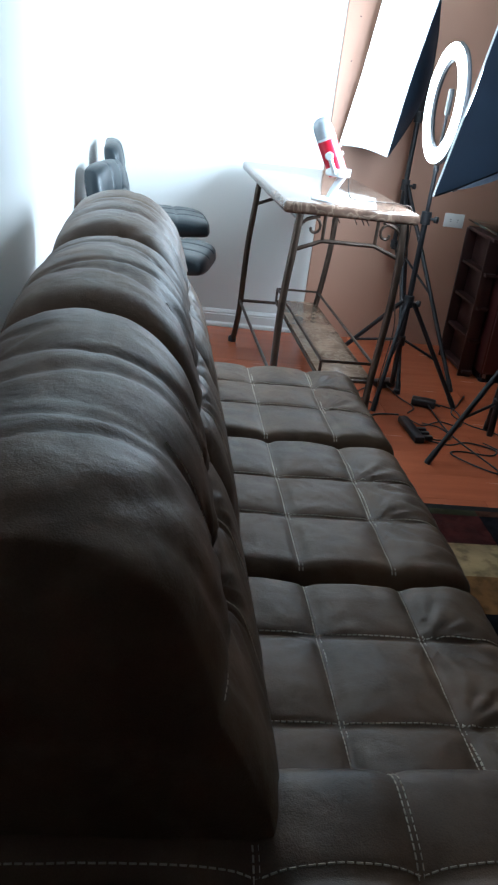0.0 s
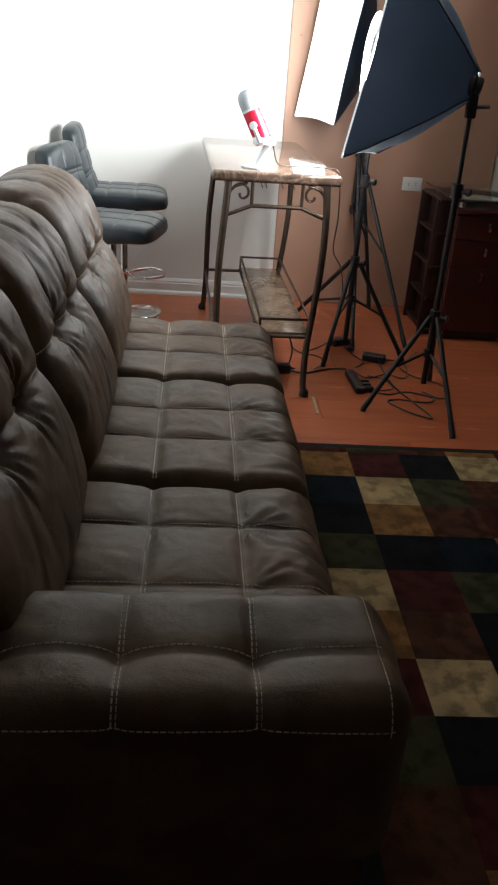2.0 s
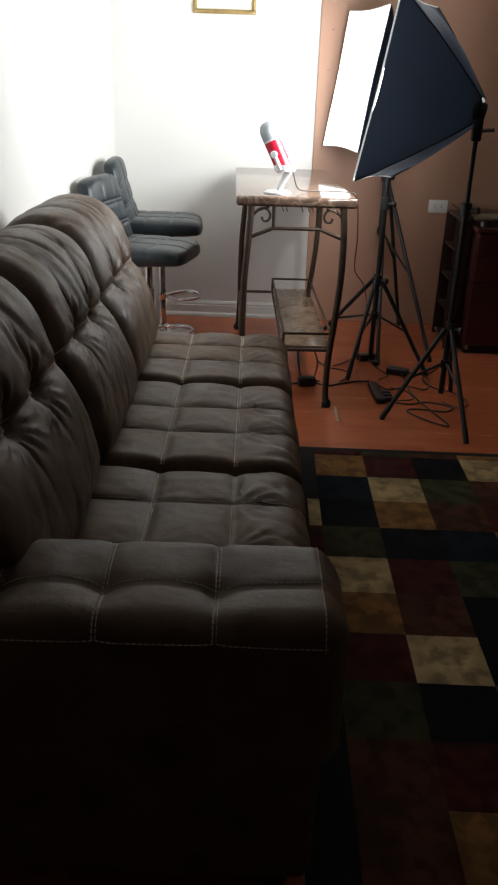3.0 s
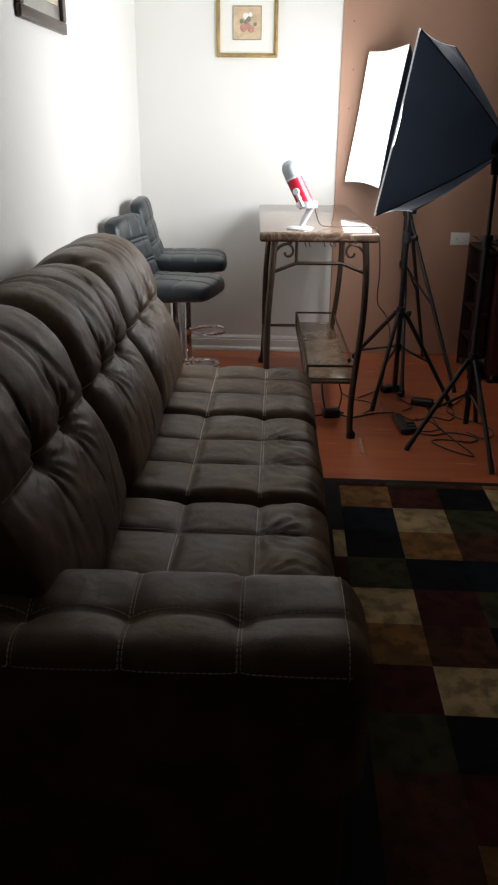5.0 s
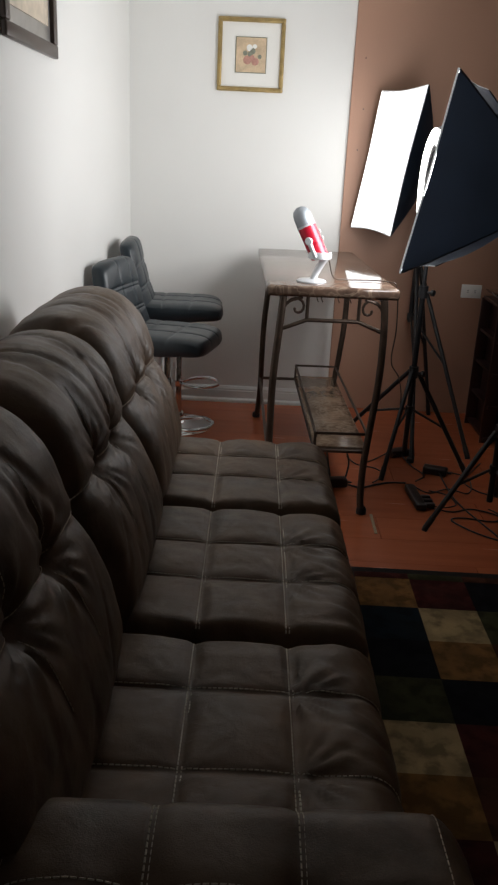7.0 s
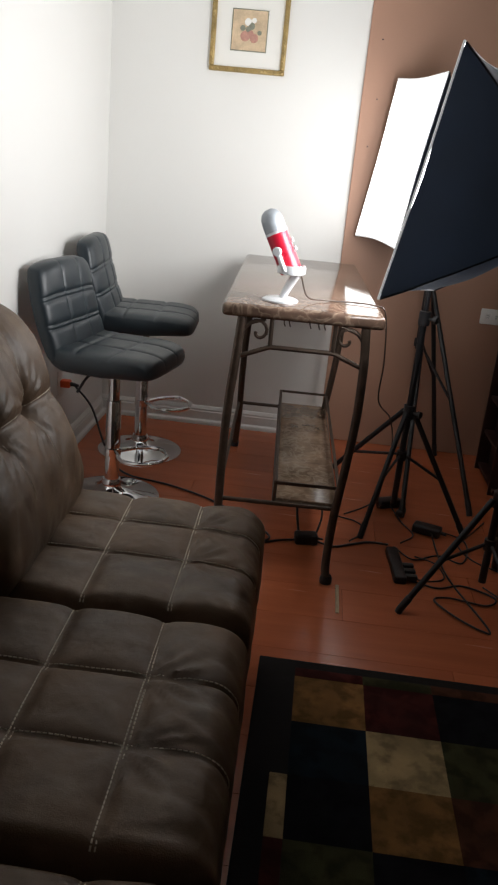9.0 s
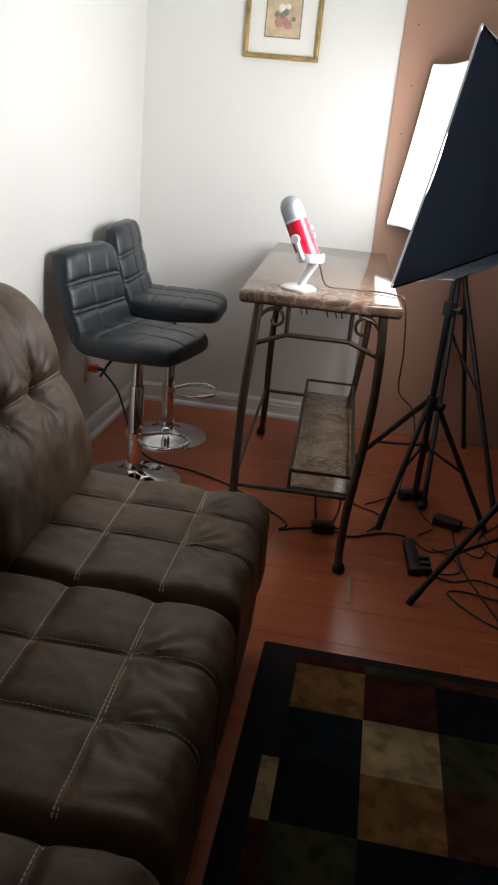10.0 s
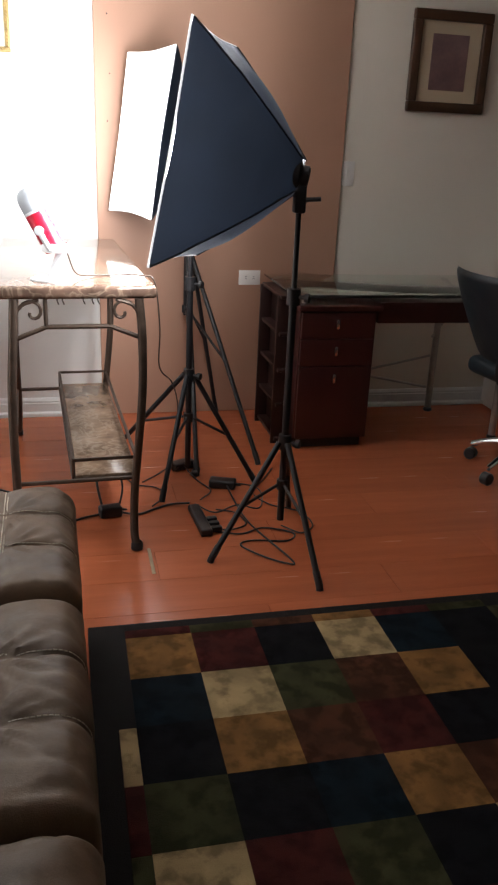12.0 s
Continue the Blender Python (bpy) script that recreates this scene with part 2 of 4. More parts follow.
def lathe(profile, seg=32, m=None, bm=None):
    """A turned body: (radius, height) pairs about the z axis, placed by m."""
    bm = bm or bmesh.new()
    m = m or Matrix()
    rings = []
    for r, z in profile:
        if r < 1e-5:
            rings.append([bm.verts.new(m @ Vector((0, 0, z)))])
        else:
            rings.append([bm.verts.new(m @ Vector((r * math.cos(2 * math.pi * k / seg), r * math.sin(2 * math.pi * k / seg), z))) for k in range(seg)])
    for a, b in zip(rings, rings[1:]):
        for k in range(seg):
            q = (k + 1) % seg
            if len(a) == 1 and len(b) > 1:
                bm.faces.new((a[0], b[k], b[q]))
            elif len(b) == 1 and len(a) > 1:
                bm.faces.new((a[k], a[q], b[0]))
            elif len(a) > 1:
                bm.faces.new((a[k], a[q], b[q], b[k]))
    return bm


def sheet(f, nu, nv, bm=None):
    """A grid surface f(u, v), u and v from 0 to 1."""
    bm = bm or bmesh.new()
    g = [[bm.verts.new(f(i / nu, j / nv)) for j in range(nv + 1)] for i in range(nu + 1)]
    for i in range(nu):
        for j in range(nv):
            bm.faces.new((g[i][j], g[i + 1][j], g[i + 1][j + 1], g[i][j + 1]))
    return bm


def along(axis_from, axis_to):
    """The pose that takes z to the way from one point to another."""
    d = Vector(axis_to) - Vector(axis_from)
    return Matrix.Translation(axis_from) @ d.to_track_quat("Z", "Y").to_matrix().to_4x4()


def stitch_rows(path, bm, gap=0.0095, long=0.0072, wide=0.0013, lift=0.0012):
    """Short threads along path(t) -> (place, normal), t from 0 to 1."""
    n = 160
    pts = [path(i / n) for i in range(n + 1)]
    run, nextat = 0.0, gap / 2
    for (a, na), (b, nb) in zip(pts, pts[1:]):
        step = (b - a).length
        if step < 1e-6:
            continue
        while nextat < run + step:
            t = (nextat - run) / step
            c, up, d = a.lerp(b, t), na, (b - a).normalized()
            side = d.cross(up).normalized() * wide
            e, h = d * long / 2, up * lift
            lo = [bm.verts.new(c + e + side), bm.verts.new(c + e - side), bm.verts.new(c - e - side), bm.verts.new(c - e + side)]
            hi = [bm.verts.new(c + e * 0.8 + h), bm.verts.new(c - e * 0.8 + h)]
            bm.faces.new((lo[0], lo[1], hi[0]))
            bm.faces.new((lo[1], lo[2], hi[1], hi[0]))
            bm.faces.new((lo[2], lo[3], hi[1]))
            bm.faces.new((lo[3], lo[0], hi[0], hi[1]))
            nextat += gap
        run += step
    return bm


# ---- the room ----
XL, XR, YB, YF, ZC = 0.85, 6.6, 4.878, -4.2, 2.44


def wall(name, lo, hi, mat, label):
    return tagged(link(name, box(lo, hi, 0), mat, smooth=0), label, "wall", kind="structure")


wall("wall_west", (XL - 0.12, YF - 0.12, 0), (XL, YB + 0.12, ZC), WALL, "white painted plaster wall behind the sofa")
wall("wall_north", (XL, YB, 0), (3.204, YB + 0.12, ZC), WALL, "white painted plaster wall with a framed picture")
wall("wall_north_2", (3.204, YB, 0), (XR, YB + 0.12, ZC), BEIGE, "beige painted plaster wall behind the glass desk")
wall("wall_east", (XR, YF - 0.12, 0), (XR + 0.12, YB + 0.12, ZC), BEIGE, "beige painted plaster wall")
# out of view; closes the room, its dark colour holds down the bounce
wall("wall_south", (XL, YF - 0.12, 0), (XR, YF, ZC), DARKTAN, "unseen dark tan wall closing the room, kept dark to cut bounce light")
tagged(link("ceiling", box((XL - 0.12, YF - 0.12, ZC), (XR + 0.12, YB + 0.12, ZC + 0.1), 0), CEIL, smooth=0), "flat white painted ceiling", "ceiling", kind="structure")
floor = tagged(link("floor", box((XL - 0.12, YF - 0.12, -0.1), (XR + 0.12, YB + 0.12, -0.006), 0), GAP, smooth=0), "reddish brown laminate plank floor, glossy", "floor", kind="structure")
accent = tagged(link("wall_panel", box((2.002, YB - 0.016, 0), (3.208, YB - 0.001, ZC), 0.002, 1), BROWN, smooth=0), "brown painted board panel covering part of the wall", "wall panel", kind="structure")
for k, (x, z) in enumerate(((2.07, 1.62), (2.056, 1.42), (2.062, 1.86))):
    part("nail_hole", lathe([(0.0035, 0), (0.003, 0.0012), (0, 0.0015)], 10, along((x, YB - 0.0165, z), (x, YB - 0.1, z))), BLACKPLASTIC, accent)


def baseboard(a, b, inward):
    """A moulded skirting board from a to b."""
    prof = [(0, 0), (0.032, 0), (0.032, 0.010), (0.028, 0.017), (0.019, 0.022), (0.016, 0.024), (0.016, 0.066), (0.012, 0.070), (0.013, 0.078), (0.009, 0.086), (0.004, 0.093), (0, 0.094)]
    bm = bmesh.new()
    rows = [[bm.verts.new((p[0] + inward[0] * d, p[1] + inward[1] * d, z)) for d, z in prof] for p in (a, b)]
    for k in range(len(prof) - 1):
        bm.faces.new((rows[0][k], rows[1][k], rows[1][k + 1], rows[0][k + 1]))
    bm.faces.new(rows[0])
    bm.faces.new(rows[1][::-1])
    return tagged(link("baseboard", bm, TRIM, smooth=30), "white painted moulded wooden baseboard", "baseboard", kind="structure")


baseboard((XL + 0.002, YB - 0.001), (2.0, YB - 0.001), (0, -1))
baseboard((3.21, YB - 0.001), (XR, YB - 0.001), (0, -1))
baseboard((XL + 0.001, YF), (XL + 0.001, YB - 0.034), (1, 0))

# ---- the sofa ----
sofa = thing("sofa", (1.6, 1.95, 0), 0, "dark brown tufted leather sofa with pale stitching against the wall", "sofa")
SEAMS_X = (1.513, 1.695)


def near(value, lines):
    return min(abs(value - q) for q in lines)


def wrinkle(p, amp):
    a = noise.noise(Vector((p[0] * 9, p[1] * 30, p[2] * 9)))
    b = noise.noise(Vector((p[0] * 34, p[1] * 16, 7 + p[2] * 20)))
    return amp * (a + 0.6 * b)


def seat_cushion(y0, y1, cross, top, seed):
    """One tufted seat: flat top, rounded front that runs down, seams both ways."""
    lead, r = 1.803, 0.060
    run = (lead - 1.25, math.pi / 2 * r, 0.15)
    total = sum(run)

    def surface(u, v):
        s, y = u * total, y0 + v * (y1 - y0)
        if s < run[0]:
            p, nrm, x = Vector((1.25 + s, y, top)), Vector((0, 0, 1)), 1.25 + s
        elif s < run[0] + run[1]:
            a = (s - run[0]) / r
            p, nrm, x = Vector((lead + r * math.sin(a), y, top - r + r * math.cos(a))), Vector((math.sin(a), 0, math.cos(a))), 1.25 + s
        else:
            d = s - run[0] - run[1]
            p, nrm, x = Vector((lead + r, y, top - r - d)), Vector((1, 0, 0)), 1.25 + s
        dx, dy = near(x, SEAMS_X), near(y, cross)
        edge = min(y - y0, y1 - y)
        fx, fy = 1 - math.exp(-dx / 0.010), 1 - math.exp(-dy / 0.009)
        d = 0.0105 * fx * fy - 0.007 + 0.009 * max(0.0, min(1.0, (run[0] + 0.04 - s) / 0.06)) * math.sin(min(dx, 0.1) / 0.1 * math.pi / 2) * math.sin(min(dy, edge + 0.02, 0.1) / 0.1 * math.pi / 2)
        d -= 0.045 * max(0, 1 - edge / 0.034) ** 2.2
        # gathers that fan out from the crossings
        for sx in SEAMS_X:
            for cy in cross:
                ex, ey = x - sx, y - cy
                q = math.hypot(ex, ey)
                if 0.004 < q < 0.2:
                    ang = math.atan2(ey, ex)
                    d += 0.0026 * math.sin(ang * 15 + seed + 4 * noise.noise(Vector((sx * 9, cy * 9, ang * 2)))) * math.exp(-((q - 0.055) / 0.045) ** 2) * (1.5 if ex > 0 and sx > 1.6 else 0.35)
        # short puckers along the rounded front
        rim = math.exp(-((x - 1.80) / 0.055) ** 2)
        d -= 0.0055 * rim * max(0.0, 0.28 - abs(noise.noise(Vector((x * 7, y * 17 + x * 6, seed))))) / 0.28
        d += wrinkle((x, y + seed, 0), 0.0016) + 0.006 * noise.noise(Vector((x * 4, y * 4, seed)))
        return p + nrm * d

    bm = sheet(surface, 92, 74)
    # the sides run down to the base
    edges = [e for e in bm.edges if e.is_boundary]
    side = bmesh.ops.extrude_edge_only(bm, edges=edges)["geom"]
    for vtx in (g for g in side if isinstance(g, bmesh.types.BMVert)):
        vtx.co.z = min(vtx.co.z, max(0.29, vtx.co.z - 0.13))
    ob = part("seat_cushion", bm, LEATHER, sofa, smooth=60, world_space=True)

    def frame_at(u, v):
        p = surface(u, v)
        n = (surface(min(u + 0.004, 1), v) - surface(u - 0.004, v)).cross(surface(u, min(v + 0.004, 1)) - surface(u, max(v - 0.004, 0)))
        return p, n.normalized()

    st = bmesh.new()
    for sx in SEAMS_X:
        for off in (-0.0032, 0.0032):
            stitch_rows(lambda t: frame_at((sx + off - 1.25) / total, 0.03 + 0.94 * t), st, wide=0.0017)
    for cy in cross:
        for off in (0.007,):
            stitch_rows(lambda t: frame_at(0.12 + 0.7 * t, (cy + off - y0) / (y1 - y0)), st, wide=0.0012)
    tagged(part("stitching", st, THREAD, ob, "pale tan stitching", 0, world_space=True), kind="stuff")
    return ob


seat_cushion(1.185, 1.757, (1.383, 1.585), 0.454, 1.0)
seat_cushion(1.757, 2.345, (1.962, 2.138), 0.465, 2.3)
seat_cushion(2.345, 2.884, (2.556, 2.722), 0.470, 4.1)


def back_cushion(y0, y1, seed, rise=0.0, square=1.0):
    """A plump back rest: profile from the seat over the top to the rear, three channels, two tufts."""
    prof = curve_points([(1.348, 0, 0.40), (1.390, 0, 0.50), (1.372, 0, 0.60), (1.336, 0, 0.68), (1.298, 0, 0.745), (1.270, 0, 0.82), (1.243, 0, 0.885), (1.196, 0, 0.935 + rise), (1.128, 0, 0.960 + rise), (1.05, 0, 0.950 + rise), (0.985, 0, 0.905 + rise), (0.955, 0, 0.8), (0.94, 0, 0.6)], 12)
    lens = [0.0]
    for a, b in zip(prof, prof[1:]):
        lens.append(lens[-1] + (b - a).length)
    total, core = lens[-1], Vector((1.1, 0, 0.62))
    tuft_s = lens[4 * 12]
    top_s = lens[8 * 12 - 6]
    mid, half = (y0 + y1) / 2, (y1 - y0) / 2
    tufts = (mid - 0.095, mid + 0.095)

    def base(s):
        s = min(max(s, 0), total)
        k = 0
        lo, hi = 0, len(lens) - 1
        while hi - lo > 1:
            k = (lo + hi) // 2
            lo, hi = (k, hi) if lens[k] <= s else (lo, k)
        p = prof[lo].lerp(prof[hi], (s - lens[lo]) / max(1e-9, lens[hi] - lens[lo]))
        t = (prof[hi] - prof[lo]).normalized()
        return p, Vector((t.z, 0, -t.x))

    def surface(u, v):
        s, y = u * total, y0 + v * (y1 - y0)
        p, nrm = base(s)
        w = abs(y - mid) / half
        high = min(1.0, max(0.0, (s - tuft_s - 0.02) / 0.26))
        high = 0.55 + 0.45 * high * high * (3 - 2 * high)
        soft = square if y < mid else 1.0
        shrink = 1 - soft * high * (0.050 * w ** 2.6 + 0.105 * max(0, (w - 0.72) / 0.28) ** 2.2)
        p = core + (p - core) * shrink
        d = -0.045 * soft * max(0, (w - 0.70) / 0.30) ** 2.6
        ds = s - tuft_s
        # seam between the upper and the lower pad
        d -= 0.006 * math.exp(-abs(ds) / 0.009) * (1 if w < 0.80 else 0.4)
        # stitched channels that run over the crown and fade below the tufts
        for k, ty in enumerate(tufts):
            bend = 0.03 * math.sin(s * 5 + seed + k) + 0.05 * (ds - 0.1) * (1 if k else -1)
            dy = y - ty - bend * min(1, max(0, ds) / 0.2)
            deep = 0.007 * math.exp(-ds / 0.12) + 0.0045 if ds > 0 else 0.007 * math.exp(ds / 0.11)
            d -= deep * math.exp(-abs(dy) / 0.009)
            q = math.hypot(ds, y - ty)
            d -= 0.020 * math.exp(-(q / 0.040) ** 2) + 0.013 * math.exp(-(q / 0.017) ** 2)
            if q > 0.004:
                ang = math.atan2(ds, y - ty)
                d += 0.0042 * math.sin(ang * 13 + seed * 3 + 4 * noise.noise(Vector((ang * 1.5, ty * 5, seed)))) * math.exp(-((q - 0.055) / 0.04) ** 2)
        # plump pads, fullest just above and below the seam
        edges = (y0, *tufts, y1)
        lane = next(k for k in range(3) if y <= edges[k + 1] + 1e-9 or k == 2)
        full = max(0.0, math.sin(math.pi * min(1, max(0, (y - edges[lane]) / (edges[lane + 1] - edges[lane]))))) ** 0.7
        if ds > 0:
            d += full * (0.006 * math.exp(-((ds - 0.075) / 0.10) ** 2) + 0.006) * min(1, ds / 0.03)
        else:
            d += full * 0.005 * math.exp(-((ds + 0.07) / 0.09) ** 2) * min(1, -ds / 0.03)
        # sharp creases over the crown, slack folds low down
        crown = math.exp(-((s - top_s) / 0.24) ** 2)
        fold = abs(noise.noise(Vector((s * 2.2, y * 8.5 + s * 2.5, seed))))
        d -= crown * 0.007 * max(0.0, 0.14 - fold) / 0.14
        d -= 0.004 * math.exp(-abs(s - top_s - 0.03) / 0.005)
        low = max(0.0, min(1.0, -ds / 0.16))
        slack = abs(noise.noise(Vector((s * 3.0, y * 15 - s * 7, seed + 5))))
        d -= low * 0.0030 * max(0.0, 0.2 - slack) / 0.2
        d += wrinkle((s * 1.2, y + seed, 3), 0.0013) + 0.008 * noise.noise(Vector((s * 3.5, y * 3.5, seed)))
        out = p + nrm * d
        return Vector((out.x, y, out.z))

    bm = sheet(surface, 130, 84)
    vs = list(bm.verts)
    for j in (0, 84):
        ring = [vs[i * 85 + j] for i in range(131)]
        hub = bm.verts.new(sum((q.co for q in ring), Vector()) / 131 + Vector((0, 0.012 if j else -0.012, 0)))
        for a, b in zip(ring, ring[1:] + ring[:1]):
            bm.faces.new((a, b, hub))
    ob = part("back_cushion", bm, LEATHER, sofa, smooth=70, world_space=True)

    def frame_at(u, v):
        p = surface(u, v)
        n = (surface(min(u + 0.003, 1), v) - surface(max(u - 0.003, 0), v)).cross(surface(u, min(v + 0.003, 1)) - surface(u, max(v - 0.003, 0)))
        n = n.normalized()
        return p, (n if n.dot(p - Vector((core.x, p.y, core.z))) > 0 else -n)

    st = bmesh.new()
    us = tuft_s / total
    stitch_rows(lambda t: frame_at(us + 0.006, 0.04 + 0.92 * t), st)
    for ty in tufts:
        v = (ty - y0) / (y1 - y0)
        stitch_rows(lambda t: frame_at(us + 0.02 + 0.14 * t, v + 0.014), st, wide=0.0008)
        stitch_rows(lambda t: frame_at(us - 0.02 - 0.12 * t, v + 0.012), st, wide=0.001)
    tagged(part("stitching", st, THREAD, ob, "pale tan stitching", 0, world_space=True), kind="stuff")
    return ob


back_cushion(1.088, 1.738, 0.7, square=0.22)
back_cushion(1.716, 2.305, 2.9)
back_cushion(2.282, 2.913, 5.2, 0.004)


def armrest():
    """The padded arm, with a rounded top and its seams."""
    y0, y1, top = 0.945, 1.190, 0.60
    cross = (1.045,)
    seams = (1.337, 1.503, 1.681)
    x0, x1 = 1.0, 1.885

    def surface(u, v):
        x = x0 + u * (x1 - x0)
        # section: up the outer side, over the top, down the inner side
        mid, half, r = (y0 + y1) / 2, (y1 - y0) / 2, 0.045
        flat = 2 * (half - r)
        side = 0.22
        lens = (side, r * math.pi / 2, flat, r * math.pi / 2, side)
        s = v * sum(lens)
        if s < lens[0]:
            p, n = Vector((x, y0, top - r - side + s)), Vector((0, -1, 0))
        elif s < sum(lens[:2]):
            a = (s - lens[0]) / r
            p, n = Vector((x, y0 + r - r * math.cos(a), top - r + r * math.sin(a))), Vector((0, -math.cos(a), math.sin(a)))
        elif s < sum(lens[:3]):
            p, n = Vector((x, y0 + r + s - sum(lens[:2]), top)), Vector((0, 0, 1))
        elif s < sum(lens[:4]):
            a = (s - sum(lens[:3])) / r
            p, n = Vector((x, y1 - r + r * math.sin(a), top - r + r * math.cos(a))), Vector((0, math.sin(a), math.cos(a)))
        else:
            p, n = Vector((x, y1, top - r - (s - sum(lens[:4])))), Vector((0, 1, 0))
        dx, dy = near(x, seams), near(p.y, cross)
        q = math.hypot(dx, dy)
        d = 0.018 * (1 - math.exp(-(q / 0.05) ** 1.3)) + 0.008 * (1 - math.exp(-dx / 0.012)) * (1 - math.exp(-dy / 0.010)) - 0.020
        d -= 0.007 * math.exp(-(q / 0.016) ** 2)
        d -= 0.05 * max(0, 1 - (x1 - x) / 0.05) ** 2.2
        d += wrinkle((x, p.y, 2), 0.0014) + 0.004 * noise.noise(Vector((x * 5, p.y * 5, 9)))
        return p + n * d

    bm = sheet(surface, 90, 70)
    vs = list(bm.verts)
    for i in (0, 90):
        ring = vs[i * 71:i * 71 + 71]
        hub = bm.verts.new(sum((q.co for q in ring), Vector()) / 71 + Vector((0.01 if i else 0, 0, 0)))
        for a, b in zip(ring, ring[1:] + ring[:1]):
            bm.faces.new((a, b, hub))
    ob = part("armrest", bm, LEATHER, sofa, smooth=60, world_space=True)

    def frame_at(u, v):
        p = surface(u, v)
        n = (surface(min(u + 0.004, 1), v) - surface(max(u - 0.004, 0), v)).cross(surface(u, min(v + 0.004, 1)) - surface(u, max(v - 0.004, 0))).normalized()
        return p, (n if n.dot(p - Vector((p.x, 1.06, 0.45))) > 0 else -n)

    st = bmesh.new()
    for sx in seams:
        for off in (-0.003, 0.003):
            stitch_rows(lambda t: frame_at((sx + off - x0) / (x1 - x0), 0.31 + 0.42 * t), st, wide=0.0012)
    stitch_rows(lambda t: frame_at(0.1 + 0.86 * t, 0.485), st, wide=0.0011)
    stitch_rows(lambda t: frame_at(0.1 + 0.86 * t, 0.31), st, wide=0.001)
    stitch_rows(lambda t: frame_at(0.955, 0.3 + 0.4 * t), st, wide=0.001)
    tagged(part("stitching", st, THREAD, ob, "pale tan stitching", 0, world_space=True), kind="stuff")


armrest()
part("arm_panel", box((0.93, 0.948, 0.05), (1.855, 1.185, 0.42), 0.03, 4), LEATHER, sofa, world_space=True)
part("base", box((0.96, 1.19, 0.05), (1.80, 2.86, 0.33), 0.02, 3), UNDER, sofa, world_space=True)
for a, b in ((1.192, 1.752), (1.763, 2.339), (2.351, 2.872)):
    part("footrest_panel", box((1.79, a, 0.07), (1.850, b, 0.345), 0.024, 4), LEATHER, sofa, world_space=True)
part("back_panel", box((0.91, 1.02, 0.06), (1.0, 2.88, 0.74), 0.03, 4), LEATHER, sofa, world_space=True)
for x in (0.97, 1.79):
    for y in (1.0, 2.78):
        part("foot", lathe([(0.02, 0), (0.028, 0.01), (0.03, 0.055)], 16, Matrix.Translation((x, y, 0))), BLACKPLASTIC, sofa, world_space=True)
# the whole sofa stands a little askew to the wall
sofa.matrix_basis = pose(1.6, 1.95, 0, 0, 0, 1.1)

